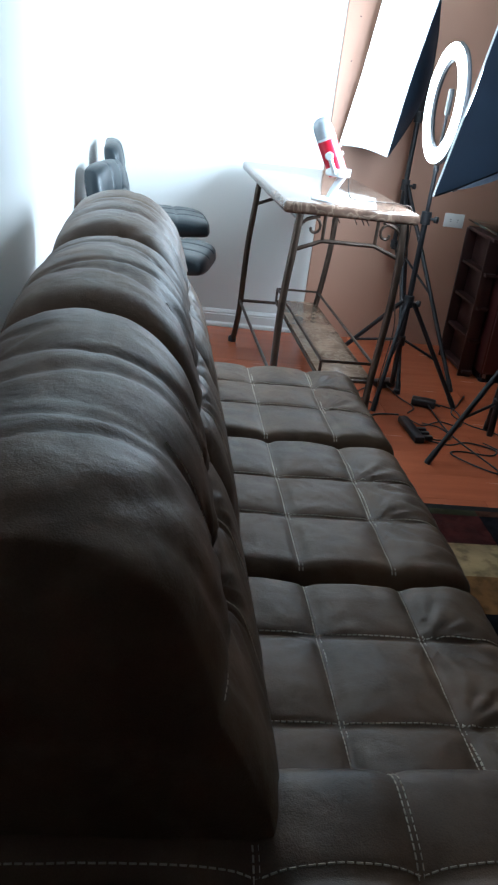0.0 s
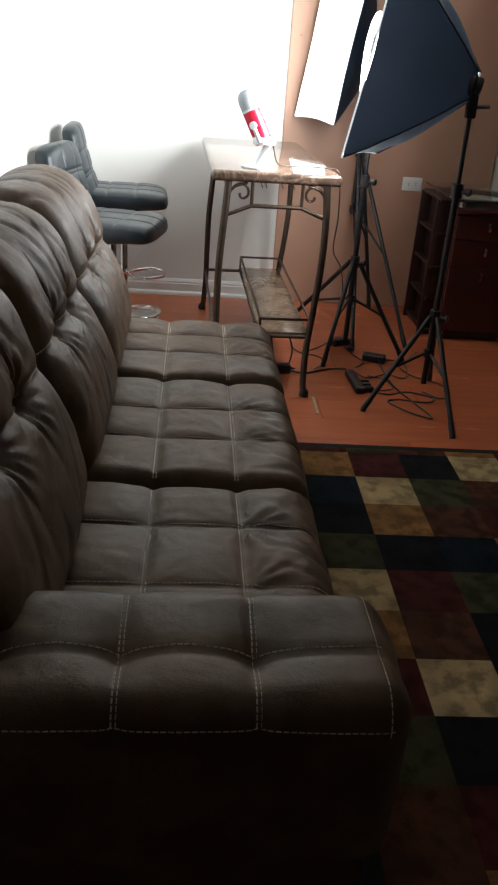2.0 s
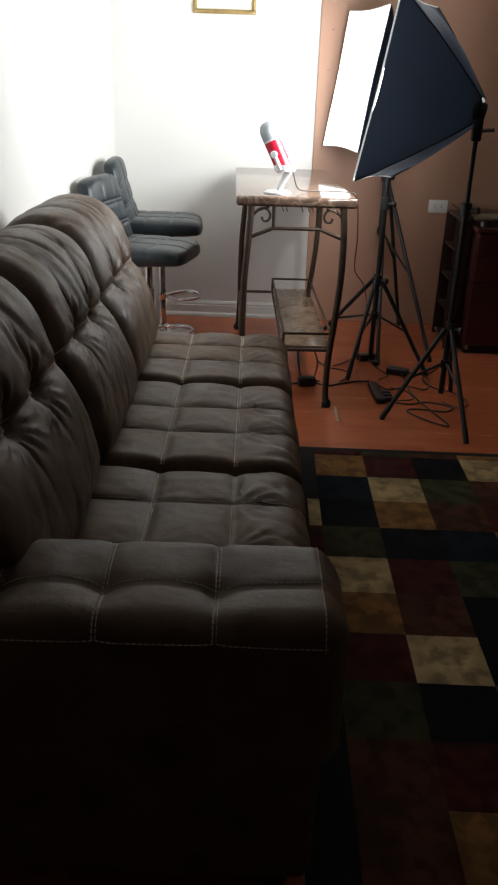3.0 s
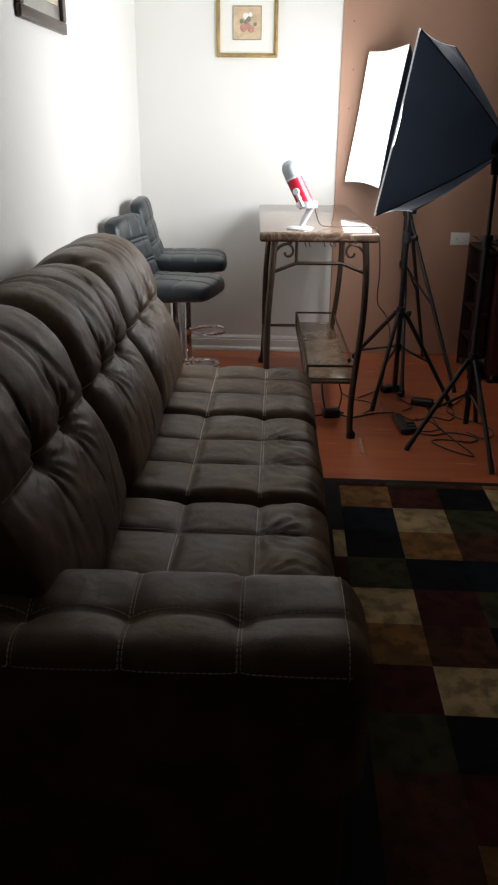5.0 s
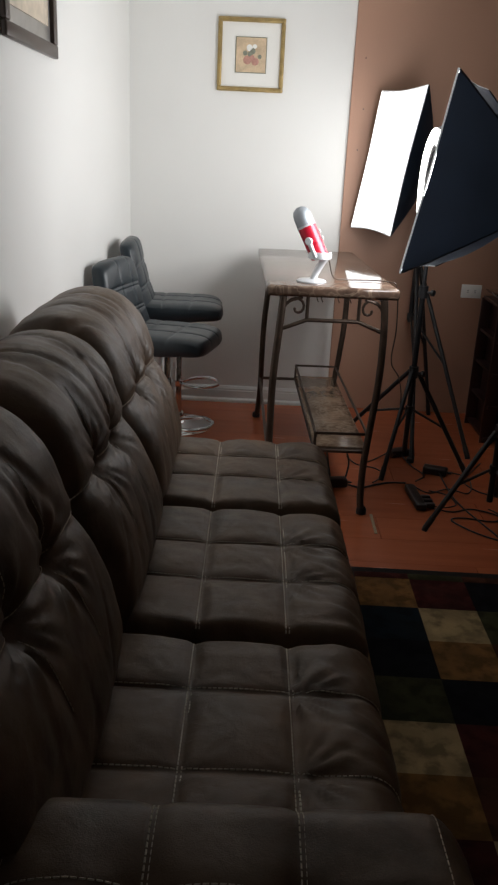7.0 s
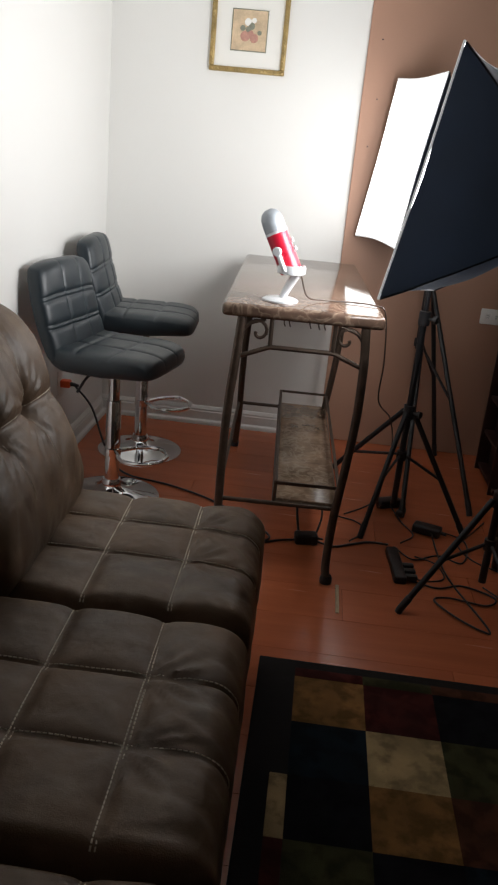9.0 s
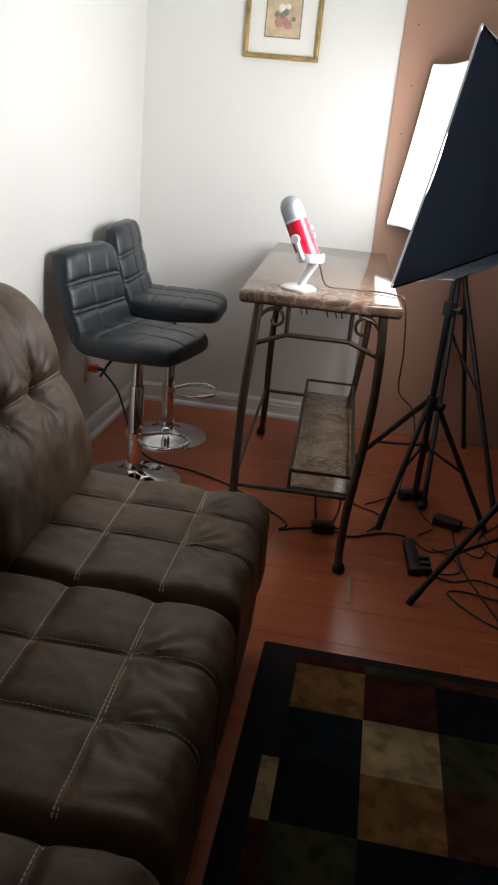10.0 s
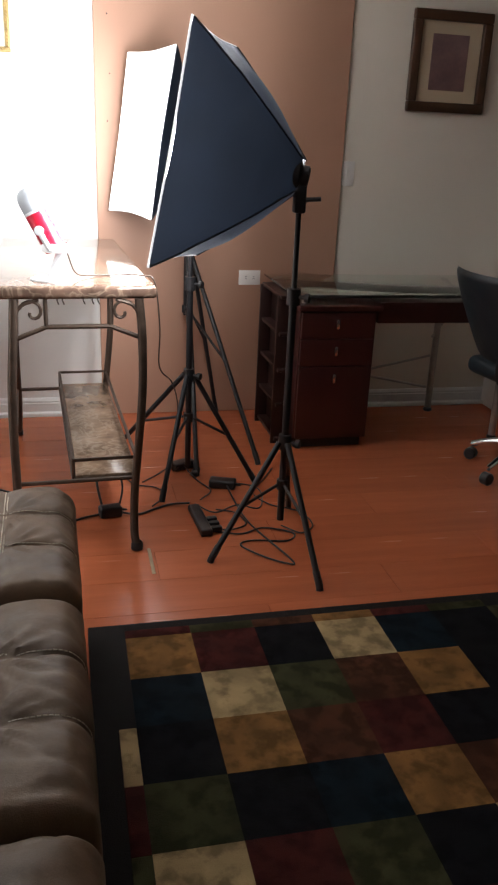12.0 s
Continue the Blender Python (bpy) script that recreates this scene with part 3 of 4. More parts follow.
# ---- bar stools ----
def bar_stool(loc, turn, height, rest):
    """Gas-lift stool with a quilted L-shaped seat; it faces its own +x."""
    st = thing("bar_stool", loc, turn, "black quilted leatherette bar stool on a chrome pedestal", "bar stool", "bar stools by the wall")
    z = height

    def quilt(a, b, lines_a, lines_b, deep=0.008):
        fa = min(abs(a - q) for q in lines_a)
        fb = min(abs(b - q) for q in lines_b)
        return deep * (1 - math.exp(-fa / 0.006)) * (1 - math.exp(-fb / 0.006))

    def cushion(f_top, f_bottom, n):
        bm = bmesh.new()
        sheet(f_top, 2 * n, 2 * n, bm)
        sheet(f_bottom, 2 * n, 2 * n, bm)
        bmesh.ops.remove_doubles(bm, verts=bm.verts, dist=0.0005)
        return bm

    hw = 0.208
    rnd = lambda t: max(0.0, 1 - abs(t) ** 9) ** (1 / 3)

    def seat_f(sign):
        def f(u, v):
            x, y = -0.205 + 0.435 * u, -hw + 2 * hw * v
            e = rnd(2 * u - 1) * rnd(2 * v - 1)
            th = 0.044 * e * (1 if sign > 0 else 1 - 0.45 * max(0, (u - 0.55) / 0.45))
            zz = z - 0.04 + sign * th + (quilt(x, y, (-0.07, 0.07), (-0.066, 0.066)) * e if sign > 0 else 0) - 0.010 * max(0, (u - 0.7) / 0.3) ** 2 + 0.03 * max(0, (0.2 - u) / 0.2) ** 2
            a, b = 2 * u - 1, 2 * v - 1
            return Vector((x * math.sqrt(1 - 0.16 * b ** 4), y * math.sqrt(1 - 0.22 * a ** 4), zz))
        return f

    part("seat", cushion(seat_f(1), seat_f(-1), 44), BLACKLEATHER, st, smooth=60)

    def back_f(sign):
        def f(u, v):
            h, y = u * 0.345, (-hw * 0.97 + 2 * hw * 0.97 * v) * (1 - 0.10 * u ** 5)
            e = rnd(2 * u - 1) * rnd(2 * v - 1)
            lean = -0.168 - 0.068 * u + 0.03 * (1 - u) ** 3
            th = 0.034 * e + (quilt(h, y, (0.118, 0.134, 0.218, 0.234), (-0.062, 0.062), 0.008) * e if sign > 0 else 0)
            return Vector((lean + sign * th - 0.015 * (2 * v - 1) ** 2, y, z - 0.045 + h * (1 - 0.07 * (2 * v - 1) ** 4)))
        return f

    part("backrest", cushion(back_f(1), back_f(-1), 44), BLACKLEATHER, st, smooth=60)
    part("seat_plate", box((-0.1, -0.09, z - 0.09), (0.1, 0.09, z - 0.074), 0.004), BLACKMETAL, st)
    part("column", lathe([(0.029, 0.03), (0.029, 0.40), (0.027, 0.405), (0.0225, 0.406), (0.0225, z - 0.08)], 28), CHROME, st, "polished chrome column")
    part("base_plate", lathe([(0, 0.064), (0.034, 0.062), (0.046, 0.046), (0.075, 0.031), (0.12, 0.019), (0.17, 0.012), (0.192, 0.006), (0.192, 0)], 56), CHROME, st, "round polished chrome base")
    part("collar", lathe([(0.040, 0.055), (0.039, 0.070), (0.034, 0.078), (0.029, 0.078)], 28), CHROME, st)
    loop = [(0.03, -0.02, 0), (0.10, -0.105, 0), (0.2, -0.12, 0.005), (0.265, -0.06, 0.005), (0.275, 0, 0.005), (0.265, 0.06, 0.005), (0.2, 0.12, 0.005), (0.10, 0.105, 0), (0.03, 0.02, 0)]
    part("footrest", tube(curve_points([(x * 0.8, y * 0.8, rest + q) for x, y, q in loop], 6), 0.0085, 10), CHROME, st, "bent chrome footrest loop")
    part("footrest_clamp", lathe([(0.029, rest - 0.016), (0.033, rest - 0.014), (0.033, rest + 0.014), (0.029, rest + 0.016)], 28), CHROME, st)
    part("lever", tube(curve_points([(-0.02, -0.05, z - 0.085), (-0.05, -0.12, z - 0.10), (-0.08, -0.15, z - 0.16)], 6), 0.005, 8), BLACKPLASTIC, st)
    return st


bar_stool((1.180, 3.85, 0), -11, 0.620, 0.195)
bar_stool((1.172, 4.385, 0), 4, 0.664, 0.235)

# ---- pub table ----
table = thing("pub_table", (1.846, 4.09, 0), 2.6, "brown faux marble pub table with curved bronze iron legs and scrolls", "table")
part("tabletop", box((-0.256, -0.655, 0.862), (0.256, 0.655, 0.904), 0.014, 4), MARBLE, table, "polished brown faux marble top")
FX, FY = -0.040, -0.107


def at_frame(x, y, z):
    """A place in the iron frame, whose upper part stands a little further out."""
    rise = max(0.0, min(1.0, (z - 0.05) / 0.65))
    return (FX + x + 0.044 * rise + (0.024 * (1 - rise) if x < 0 else 0), FY + 0.957 * y, 0.9935 * z)


for sx in (-1, 1):
    for sy in (-1, 1):
        line = [at_frame(sx * a, sy * b, c) for a, b, c in ((0.195, 0.555, 0.868), (0.204, 0.560, 0.74), (0.213, 0.562, 0.56), (0.211, 0.568, 0.38), (0.205, 0.585, 0.2), (0.207, 0.625, 0.06), (0.213, 0.648, 0.012))]
        leg = part("leg", tube(curve_points(line, 6), 0.0145, 12), IRON, table)
        part("foot_cap", lathe([(0.012, 0), (0.021, 0.003), (0.021, 0.022), (0.016, 0.03)], 16, Matrix.Translation(line[-1]) @ Matrix.Translation((0, 0, -0.012))), BLACKPLASTIC, leg)
        part("scroll", tube([at_frame(sx * (0.140 + (0.044 - 0.0030 * k) * math.cos(0.3 + k * 0.5) * 0.95), sy * 0.556, 0.824 + (0.044 - 0.0030 * k) * math.sin(0.3 + k * 0.5)) for k in range(13)], 0.0055, 8), IRON, table)
        part("post", tube([at_frame(sx * 0.1, sy * 0.556, 0.776), at_frame(sx * 0.1, sy * 0.556, 0.869)], 0.007, 8), IRON, table)
for sy in (-1, 1):
    part("apron_bar", tube([at_frame(a, sy * 0.556, c) for a, c in ((-0.207, 0.735), (-0.10, 0.778), (0.10, 0.778), (0.207, 0.735))], 0.008, 8), IRON, table)
    part("stretcher", tube([at_frame(-0.208, sy * 0.576, 0.246), at_frame(0.208, sy * 0.576, 0.246)], 0.008, 8), IRON, table)
    for sx in (-1, 1):
        part("bracket", tube(curve_points([at_frame(sx * 0.2, sy * 0.555, 0.80), at_frame(sx * 0.175, sy * 0.556, 0.845), at_frame(sx * 0.12, sy * 0.556, 0.866)], 6), 0.006, 8), IRON, table)
for sx in (-1, 1):
    part("side_rail", tube([at_frame(sx * 0.2, -0.556, 0.852), at_frame(sx * 0.2, 0.556, 0.852)], 0.008, 8), IRON, table)
part("side_stretcher", tube([at_frame(-0.212, -0.578, 0.246), at_frame(-0.212, 0.578, 0.246)], 0.007, 8), IRON, table)
# glass hanger wires under the top
for x in (-0.062, -0.045, 0.02, 0.048, 0.066):
    part("hanger_wire", tube(curve_points([at_frame(x, -0.50, 0.864), at_frame(x, -0.53, 0.857), at_frame(x + 0.004, -0.54, 0.847)], 5) , 0.0022, 6), IRON, table)
    part("hanger_wire", tube([at_frame(x, -0.50, 0.862), at_frame(x, 0.3, 0.862)], 0.0028, 6), IRON, table)
# low shelf with its rail
sx0, sx1, sy0, sy1 = FX + 0.010, FX + 0.222, FY - 0.545, FY + 0.56
shelf = part("shelf", box((sx0, sy0, 0.246), (sx1, sy1, 0.262), 0.003, 2), SHELFMARBLE, table, "brown faux marble shelf")
rail = [(sx0, sy0, 0.318), (sx1, sy0, 0.318), (sx1, sy1, 0.318), (sx0, sy1, 0.318), (sx0, sy0, 0.318)]
part("shelf_rail", tube(rail, 0.0065, 6), IRON, shelf)
for x, y in ((sx0, sy0), (sx1, sy0), (sx1, sy1), (sx0, sy1)):
    part("rail_post", tube([(x, y, 0.236), (x, y, 0.32)], 0.0065, 6), IRON, shelf)
part("shelf_edge", tube([(p[0], p[1], 0.246) for p in rail], 0.0075, 6), IRON, shelf)

# ---- things on the table ----
mic = thing("microphone", (1.792, 3.552, 0.905), -12, "red and grey desktop microphone on a round stand, on the table", "microphone")
part("base", lathe([(0, 0.012), (0.03, 0.0125), (0.05, 0.010), (0.058, 0.005), (0.058, 0)], 48), LIGHTGREY, mic)
part("stem", tube(curve_points([(0.005, 0, 0.008), (0.016, 0, 0.035), (0.034, 0, 0.07), (0.046, 0, 0.092)], 6), 0.012, 14, taper=0.015), LIGHTGREY, mic)
tilt = Matrix.Translation((0.026, 0, 0.098)) @ Matrix.Rotation(radians(-28), 4, "Y")
part("yoke", lathe([(0.041, 0.0), (0.046, 0.003), (0.046, 0.024), (0.044, 0.028), (0.039, 0.028), (0.039, 0.003), (0.041, 0)], 40, Matrix.Translation((0.027, 0, 0.09))), LIGHTGREY, mic)
for s in (-1, 1):
    arm = part("yoke_arm", tube(curve_points([(0.027 - 0.01, s * 0.043, 0.10), (0.004, s * 0.046, 0.125), (-0.012, s * 0.045, 0.156)], 6), 0.0085, 12), LIGHTGREY, mic)
    part("knob", lathe([(0.015, 0), (0.015, 0.006), (0.012, 0.009), (0, 0.009)], 20, along((-0.013, s * 0.045, 0.158), (-0.013, s * 0.065, 0.158))), LIGHTGREY, arm)
body = part("body", lathe([(0, -0.004), (0.028, -0.004), (0.034, 0.0), (0.0355, 0.01), (0.0355, 0.124)], 40, tilt), RED, mic, "glossy red metal body")
part("band", lathe([(0.0358, 0.124), (0.0368, 0.125), (0.0368, 0.131), (0.0358, 0.132)], 40, tilt), LIGHTGREY, body)
part("grille", lathe([(0.0352, 0.132), (0.0355, 0.162), (0.033, 0.180), (0.025, 0.195), (0.012, 0.203), (0, 0.204)], 40, tilt), GREY, mic, "rounded grey mesh grille")
for h in (0.09, 0.062):
    part("dial", lathe([(0.0075, 0), (0.0075, 0.008), (0.006, 0.009), (0, 0.009)], 16, tilt @ along((0.034, 0, h), (0.05, 0, h))), LIGHTGREY, body)


# ---- softboxes and stands ----
def softbox(tl, tr, br, bl, apex, glow, label):
    c = [Vector(p) for p in (tl, tr, br, bl)]
    apex = Vector(apex)
    centre = sum(c, Vector()) / 4
    facing = (centre - apex).normalized()
    box_ = thing("softbox", tuple(apex), 0, label, "softbox", "studio softboxes")
    hub = [apex + (p - centre).normalized() * 0.055 for p in c]
    for k in range(4):
        a, b, ha, hb = c[k], c[(k + 1) % 4], hub[k], hub[(k + 1) % 4]

        def panel(u, v, a=a, b=b, ha=ha, hb=hb):
            p = ha.lerp(a, u).lerp(hb.lerp(b, u), v)
            out = (p - (apex + facing * (p - apex).dot(facing))).normalized()
            bow = 0.042 * math.sin(math.pi * u) * (0.3 + 0.7 * math.sin(math.pi * v)) - 0.012 * u * math.sin(math.pi * v) + 0.004 * noise.noise(p * 9)
            return p + out * bow + facing * (0.004 * math.sin(3 * math.pi * v) * u)

        bm = sheet(panel, 18, 14)
        solid = bmesh.ops.solidify(bm, geom=bm.faces[:], thickness=0.002)
        pan = part("cloth_panel", bm, FABRIC, box_, "black synthetic cloth", world_space=True, smooth=60)
        part("rib", tube([panel(i / 10, 0.0) - facing * 0.001 for i in range(11)], 0.003, 8), BLACKPLASTIC, pan, world_space=True)
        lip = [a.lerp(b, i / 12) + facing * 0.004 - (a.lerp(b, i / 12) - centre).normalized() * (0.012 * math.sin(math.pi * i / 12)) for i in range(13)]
        # the hem is cloth, no lamp; its glow is put into the material
        part("hem", tube(lip, 0.0032, 8), DIFF_HEM, pan, "pale cloth hem with a faint added glow", world_space=True)

    def face(u, v):
        p = c[0].lerp(c[1], u).lerp(c[3].lerp(c[2], u), v)
        p = centre + (p - centre) * (0.985 - 0.03 * (math.sin(math.pi * u) if abs(v - 0.5) > 0.49 else 0) - 0.03 * (math.sin(math.pi * v) if abs(u - 0.5) > 0.49 else 0))
        return p + facing * (0.006 + 0.016 * math.sin(math.pi * u) * math.sin(math.pi * v))

    part("diffuser", sheet(face, 12, 12), glow, box_, "lit white diffuser cloth", world_space=True)
    part("lamp_socket", lathe([(0, -0.025), (0.026, -0.025), (0.032, -0.02), (0.032, 0.0), (0.05, 0.01), (0.05, 0.03), (0, 0.03)], 24, along(apex - facing * 0.0, apex + facing)), BLACKPLASTIC, box_, world_space=True)
    part("tilt_bracket", box((-0.018, -0.018, -0.11), (0.018, 0.018, 0.0), 0.006, 2), BLACKPLASTIC, box_)
    part("tilt_lever", tube([(0.015, -0.01, -0.07), (0.06, -0.03, -0.065)], 0.007, 8), BLACKPLASTIC, box_)
    return box_


def light_stand(pole, top, hub, feet, label, name="light_stand", low=0.10, slider=None):
    """A folding stand: telescopic pole, collar, three legs with braces."""
    x, y = pole
    st = thing(name, (x, y, 0), 0, label, "light stand", "lighting stands")
    mid = (hub + top) * 0.55
    part("lower_tube", tube([(x, y, low), (x, y, mid)], 0.0125, 14), BLACKMETAL, st, world_space=True)
    part("upper_tube", tube([(x, y, mid - 0.02), (x, y, top)], 0.009, 14), BLACKMETAL, st, world_space=True)
    for z in (hub, mid):
        cl = part("collar", lathe([(0.013, -0.028), (0.022, -0.026), (0.022, 0.026), (0.013, 0.028)], 18, Matrix.Translation((x, y, z))), BLACKPLASTIC, st, world_space=True)
        part("knob", lathe([(0.006, 0), (0.006, 0.02), (0.014, 0.022), (0.014, 0.036), (0, 0.038)], 14, along((x + 0.015, y - 0.012, z), (x + 0.05, y - 0.04, z))), BLACKPLASTIC, cl, world_space=True)
    part("lower_collar", lathe([(0.013, -0.02), (0.02, -0.018), (0.02, 0.018), (0.013, 0.02)], 18, Matrix.Translation((x, y, max(low + 0.03, hub * 0.6)))), BLACKPLASTIC, st, world_space=True)
    for fx, fy in feet:
        d = Vector((fx - x, fy - y, 0)).normalized()
        a, b = Vector((x, y, hub)) + d * 0.022, Vector((fx, fy, 0.012))
        leg = part("leg", tube([a, b], 0.0105, 10), BLACKMETAL, st, world_space=True)
        part("rubber_foot", tube([b + (a - b).normalized() * 0.05, Vector((fx, fy, 0.012)), Vector((fx, fy, 0.0)) + d * 0.004], 0.0125, 10), BLACKPLASTIC, leg, world_space=True)
        part("brace", tube([Vector((x, y, max(low + 0.03, hub * 0.6))) + d * 0.02, a.lerp(b, 0.55)], 0.006, 8), BLACKMETAL, leg, world_space=True)
    return st


A_TL, A_BL = Vector((2.198, 3.195, 1.649)), Vector((2.080, 3.190, 1.001))
A_DEEP = Vector((0.205, 0.43, -0.02))
A_APEX = (2.555, 3.335, 1.259)
softbox(A_TL + A_DEEP, A_TL, A_BL, A_BL + A_DEEP, A_APEX, DIFF_A, "black softbox on a stand, its lit side turned to the wall")
B_APEX = (2.41, 4.72, 1.345)
softbox((2.152, 4.775, 1.702), (2.311, 4.382, 1.704), (2.212, 4.42, 1.025), (2.058, 4.815, 1.030), B_APEX, DIFF_B, "lit white softbox before the brown panel, beside the table")
light_stand((2.555, 3.335), 1.225, 0.395, ((2.293, 3.244), (2.608, 3.012), (2.67, 3.63)), "black metal folding light stand carrying a softbox")
light_stand((2.41, 4.72), 1.315, 0.88, ((2.652, 4.09), (2.36, 3.995), (2.59, 4.80)), "tall black light stand close to the brown panel", low=0.55)
ring_stand = light_stand((2.318, 3.98), 1.045, 0.455, ((2.184, 3.752), (1.998, 4.24), (2.59, 3.86)), "black metal stand carrying a ring light", low=0.06)
ring = thing("ring_light", (2.310, 3.98, 1.045), 0, "lit white ring light on a black stand behind the softbox", "ring light")
RC = Vector((2.298, 3.98, 1.278))


def torus_about(r, rr, flat, off, seg=64, s2=12):
    bm = bmesh.new()
    rows = []
    for k in range(seg):
        a = 2 * math.pi * k / seg
        rad = Vector((0, math.cos(a), math.sin(a)))
        rows.append([bm.verts.new(RC + rad * (r + rr * math.cos(b)) + Vector((off + flat * math.sin(b), 0, 0))) for b in (2 * math.pi * j / s2 for j in range(s2))])
    for k in range(seg):
        a, b = rows[k], rows[(k + 1) % seg]
        for j in range(s2):
            q = (j + 1) % s2
            bm.faces.new((a[j], b[j], b[q], a[q]))
    return bm


part("housing", torus_about(0.20, 0.036, 0.016, 0.012), BLACKPLASTIC, ring, world_space=True)
part("tube_lamp", torus_about(0.20, 0.030, 0.012, -0.006), RINGGLOW, ring, "glowing white ring", world_space=True)
part("bracket", tube([(2.318, 3.98, 1.015), (2.318, 3.98, 1.06)], 0.012, 12), BLACKPLASTIC, ring, world_space=True)
part("phone_holder", tube([(2.318, 3.98, 1.05), (2.316, 3.98, 1.25)], 0.006, 10, box((2.309, 3.96, 1.24), (2.323, 4.0, 1.34), 0.004)), BLACKPLASTIC, ring, world_space=True)

# ---- pictures on the walls ----
def picture(name, origin, turn, w, h, rim, mats, frame_mat, label, depth=0.022):
    """A framed picture whose back lies on its origin's plane and which faces its own -y; origin is the lower middle."""
    p = thing(name, origin, turn, label, "picture")
    for k, (lo, hi) in enumerate((((-w / 2, 0), (w / 2, rim)), ((-w / 2, h - rim), (w / 2, h)), ((-w / 2, rim), (-w / 2 + rim, h - rim)), ((w / 2 - rim, rim), (w / 2, h - rim)))):
        part("frame_bar", box((lo[0], -depth, lo[1]), (hi[0], -0.001, hi[1]), min(0.006, rim * 0.3), 3), frame_mat, p)
    part("backing", box((-w / 2 + rim * 0.9, -0.006, rim * 0.9), (w / 2 - rim * 0.9, -0.002, h - rim * 0.9), 0), mats[0][1], p, "mat board", smooth=0)
    y = -0.006
    for (mw, mh, up), m, nm in [((a, b, c), m, n) for (a, b, c), m, n in [(q[0], q[1], q[2]) for q in mats[1:]]]:
        part(nm, box((-mw / 2, y - 0.004, h / 2 + up - mh / 2), (mw / 2, y, h / 2 + up + mh / 2), 0), m, p, smooth=0)
        y -= 0.004
    return p, y


pic, py = picture("framed_print", (1.475, YB, 1.678), 0, 0.342, 0.344, 0.022, [(None, MAT, "backing"), ((0.160, 0.168, 0.0), LEAFINK, "print_border"), ((0.152, 0.160, 0.0), PRINT_A, "print")], GOLD, "floral fruit print in a white mat and gold rope frame")
for x, z, r, m in ((-0.018, 0.148, 0.021, PINK), (0.022, 0.142, 0.019, PINK), (0.004, 0.158, 0.016, PINK), (-0.03, 0.180, 0.012, LEAFINK), (0.008, 0.190, 0.015, LEAFINK), (0.045, 0.165, 0.010, LEAFINK), (-0.008, 0.205, 0.016, MAT), (0.018, 0.212, 0.011, MAT), (-0.005, 0.176, 0.013, LEAFINK)):
    part("painted_fruit" if m is PINK else "painted_leaf", lathe([(r, 0), (r * 0.9, 0.0012), (0, 0.0014)], 14, along((x, py, z), (x, py - 1, z))), m, pic)
for a, b in (((-0.160, 0.011), (0.160, 0.011)), ((-0.160, 0.333), (0.160, 0.333)), ((-0.160, 0.011), (-0.160, 0.333)), ((0.160, 0.011), (0.160, 0.333))):
    rope = []
    for k in range(121):
        t, ph = k / 120, k / 120 * 2 * math.pi * 24
        rope.append((a[0] + (b[0] - a[0]) * t + 0.0035 * math.cos(ph) * (a[1] != b[1]), -0.022 - 0.0030 * math.sin(ph), a[1] + (b[1] - a[1]) * t + 0.0035 * math.cos(ph) * (a[1] == b[1])))
    part("rope_moulding", tube(rope, 0.0034, 6), GOLD, pic)
picture("framed_photo", (3.717, YB, 1.535), 0, 0.412, 0.452, 0.046, [(None, CREAMMAT, "backing"), ((0.19, 0.25, 0.0), PRINT_B, "print")], WALNUT, "dark mauve print in a cream mat and brown wooden frame", 0.03)
picture("wall_picture", (XL, 3.078, 1.638), 90, 0.55, 0.72, 0.042, [(None, PEWTER, "backing"), ((0.40, 0.54, 0.0), PRINT_C, "print")], DARKWOOD, "pale print in a heavy dark frame with pewter liner", 0.022)

# ---- electrical fittings ----
def plate(name, c, w, h, label, holes, y=YB):
    p = thing(name, (c[0], y, c[1]), 0, label, name.replace("_", " "))
    part("cover", box((-w / 2, -0.006, -h / 2), (w / 2, -0.001, h / 2), 0.0025, 2), WHITE, p)
    for x, z, a, b in holes:
        part("insert", box((x - a / 2, -0.009, z - b / 2), (x + a / 2, -0.005, z + b / 2), 0.0015, 1), WHITE, p)
    return p


plate("light_switch", (3.24, 1.23), 0.073, 0.118, "white plastic wall switch plate", ((0, 0, 0.012, 0.026),))
outlet = plate("wall_outlet", (2.755, 0.712), 0.112, 0.074, "white plastic double socket on the brown panel", ((-0.02, 0, 0.028, 0.034), (0.02, 0, 0.028, 0.034)), YB - 0.016)
for x in (-0.02, 0.02):
    for q in (-0.005, 0.005):
        part("slot", box((x - 0.0045, -0.0095, q - 0.0011), (x + 0.0045, -0.0088, q + 0.0011), 0), BLACKPLASTIC, outlet, smooth=0)
plug = thing("extension_plug", (XL, 4.19, 0.342), 0, "orange plug with a black cord in the wall", "plug")
part("wall_plate", box((0.001, -0.036, -0.058), (0.007, 0.036, 0.058), 0.002), WHITE, plug, "white socket plate")
part("plug_body", box((0.007, -0.018, -0.016), (0.05, 0.018, 0.016), 0.006, 3), ORANGE, plug, "orange plastic plug")
part("plug_neck", tube([(0.048, 0, 0), (0.085, 0, -0.004)], 0.010, 12, taper=0.006), BLACKPLASTIC, plug)


def cable(points, r, label, mat=None, name="cable"):
    ob = link(name, tube(curve_points(points, 8), r, 8), mat or BLACKPLASTIC, smooth=60)
    return tagged(ob, label, "cable")


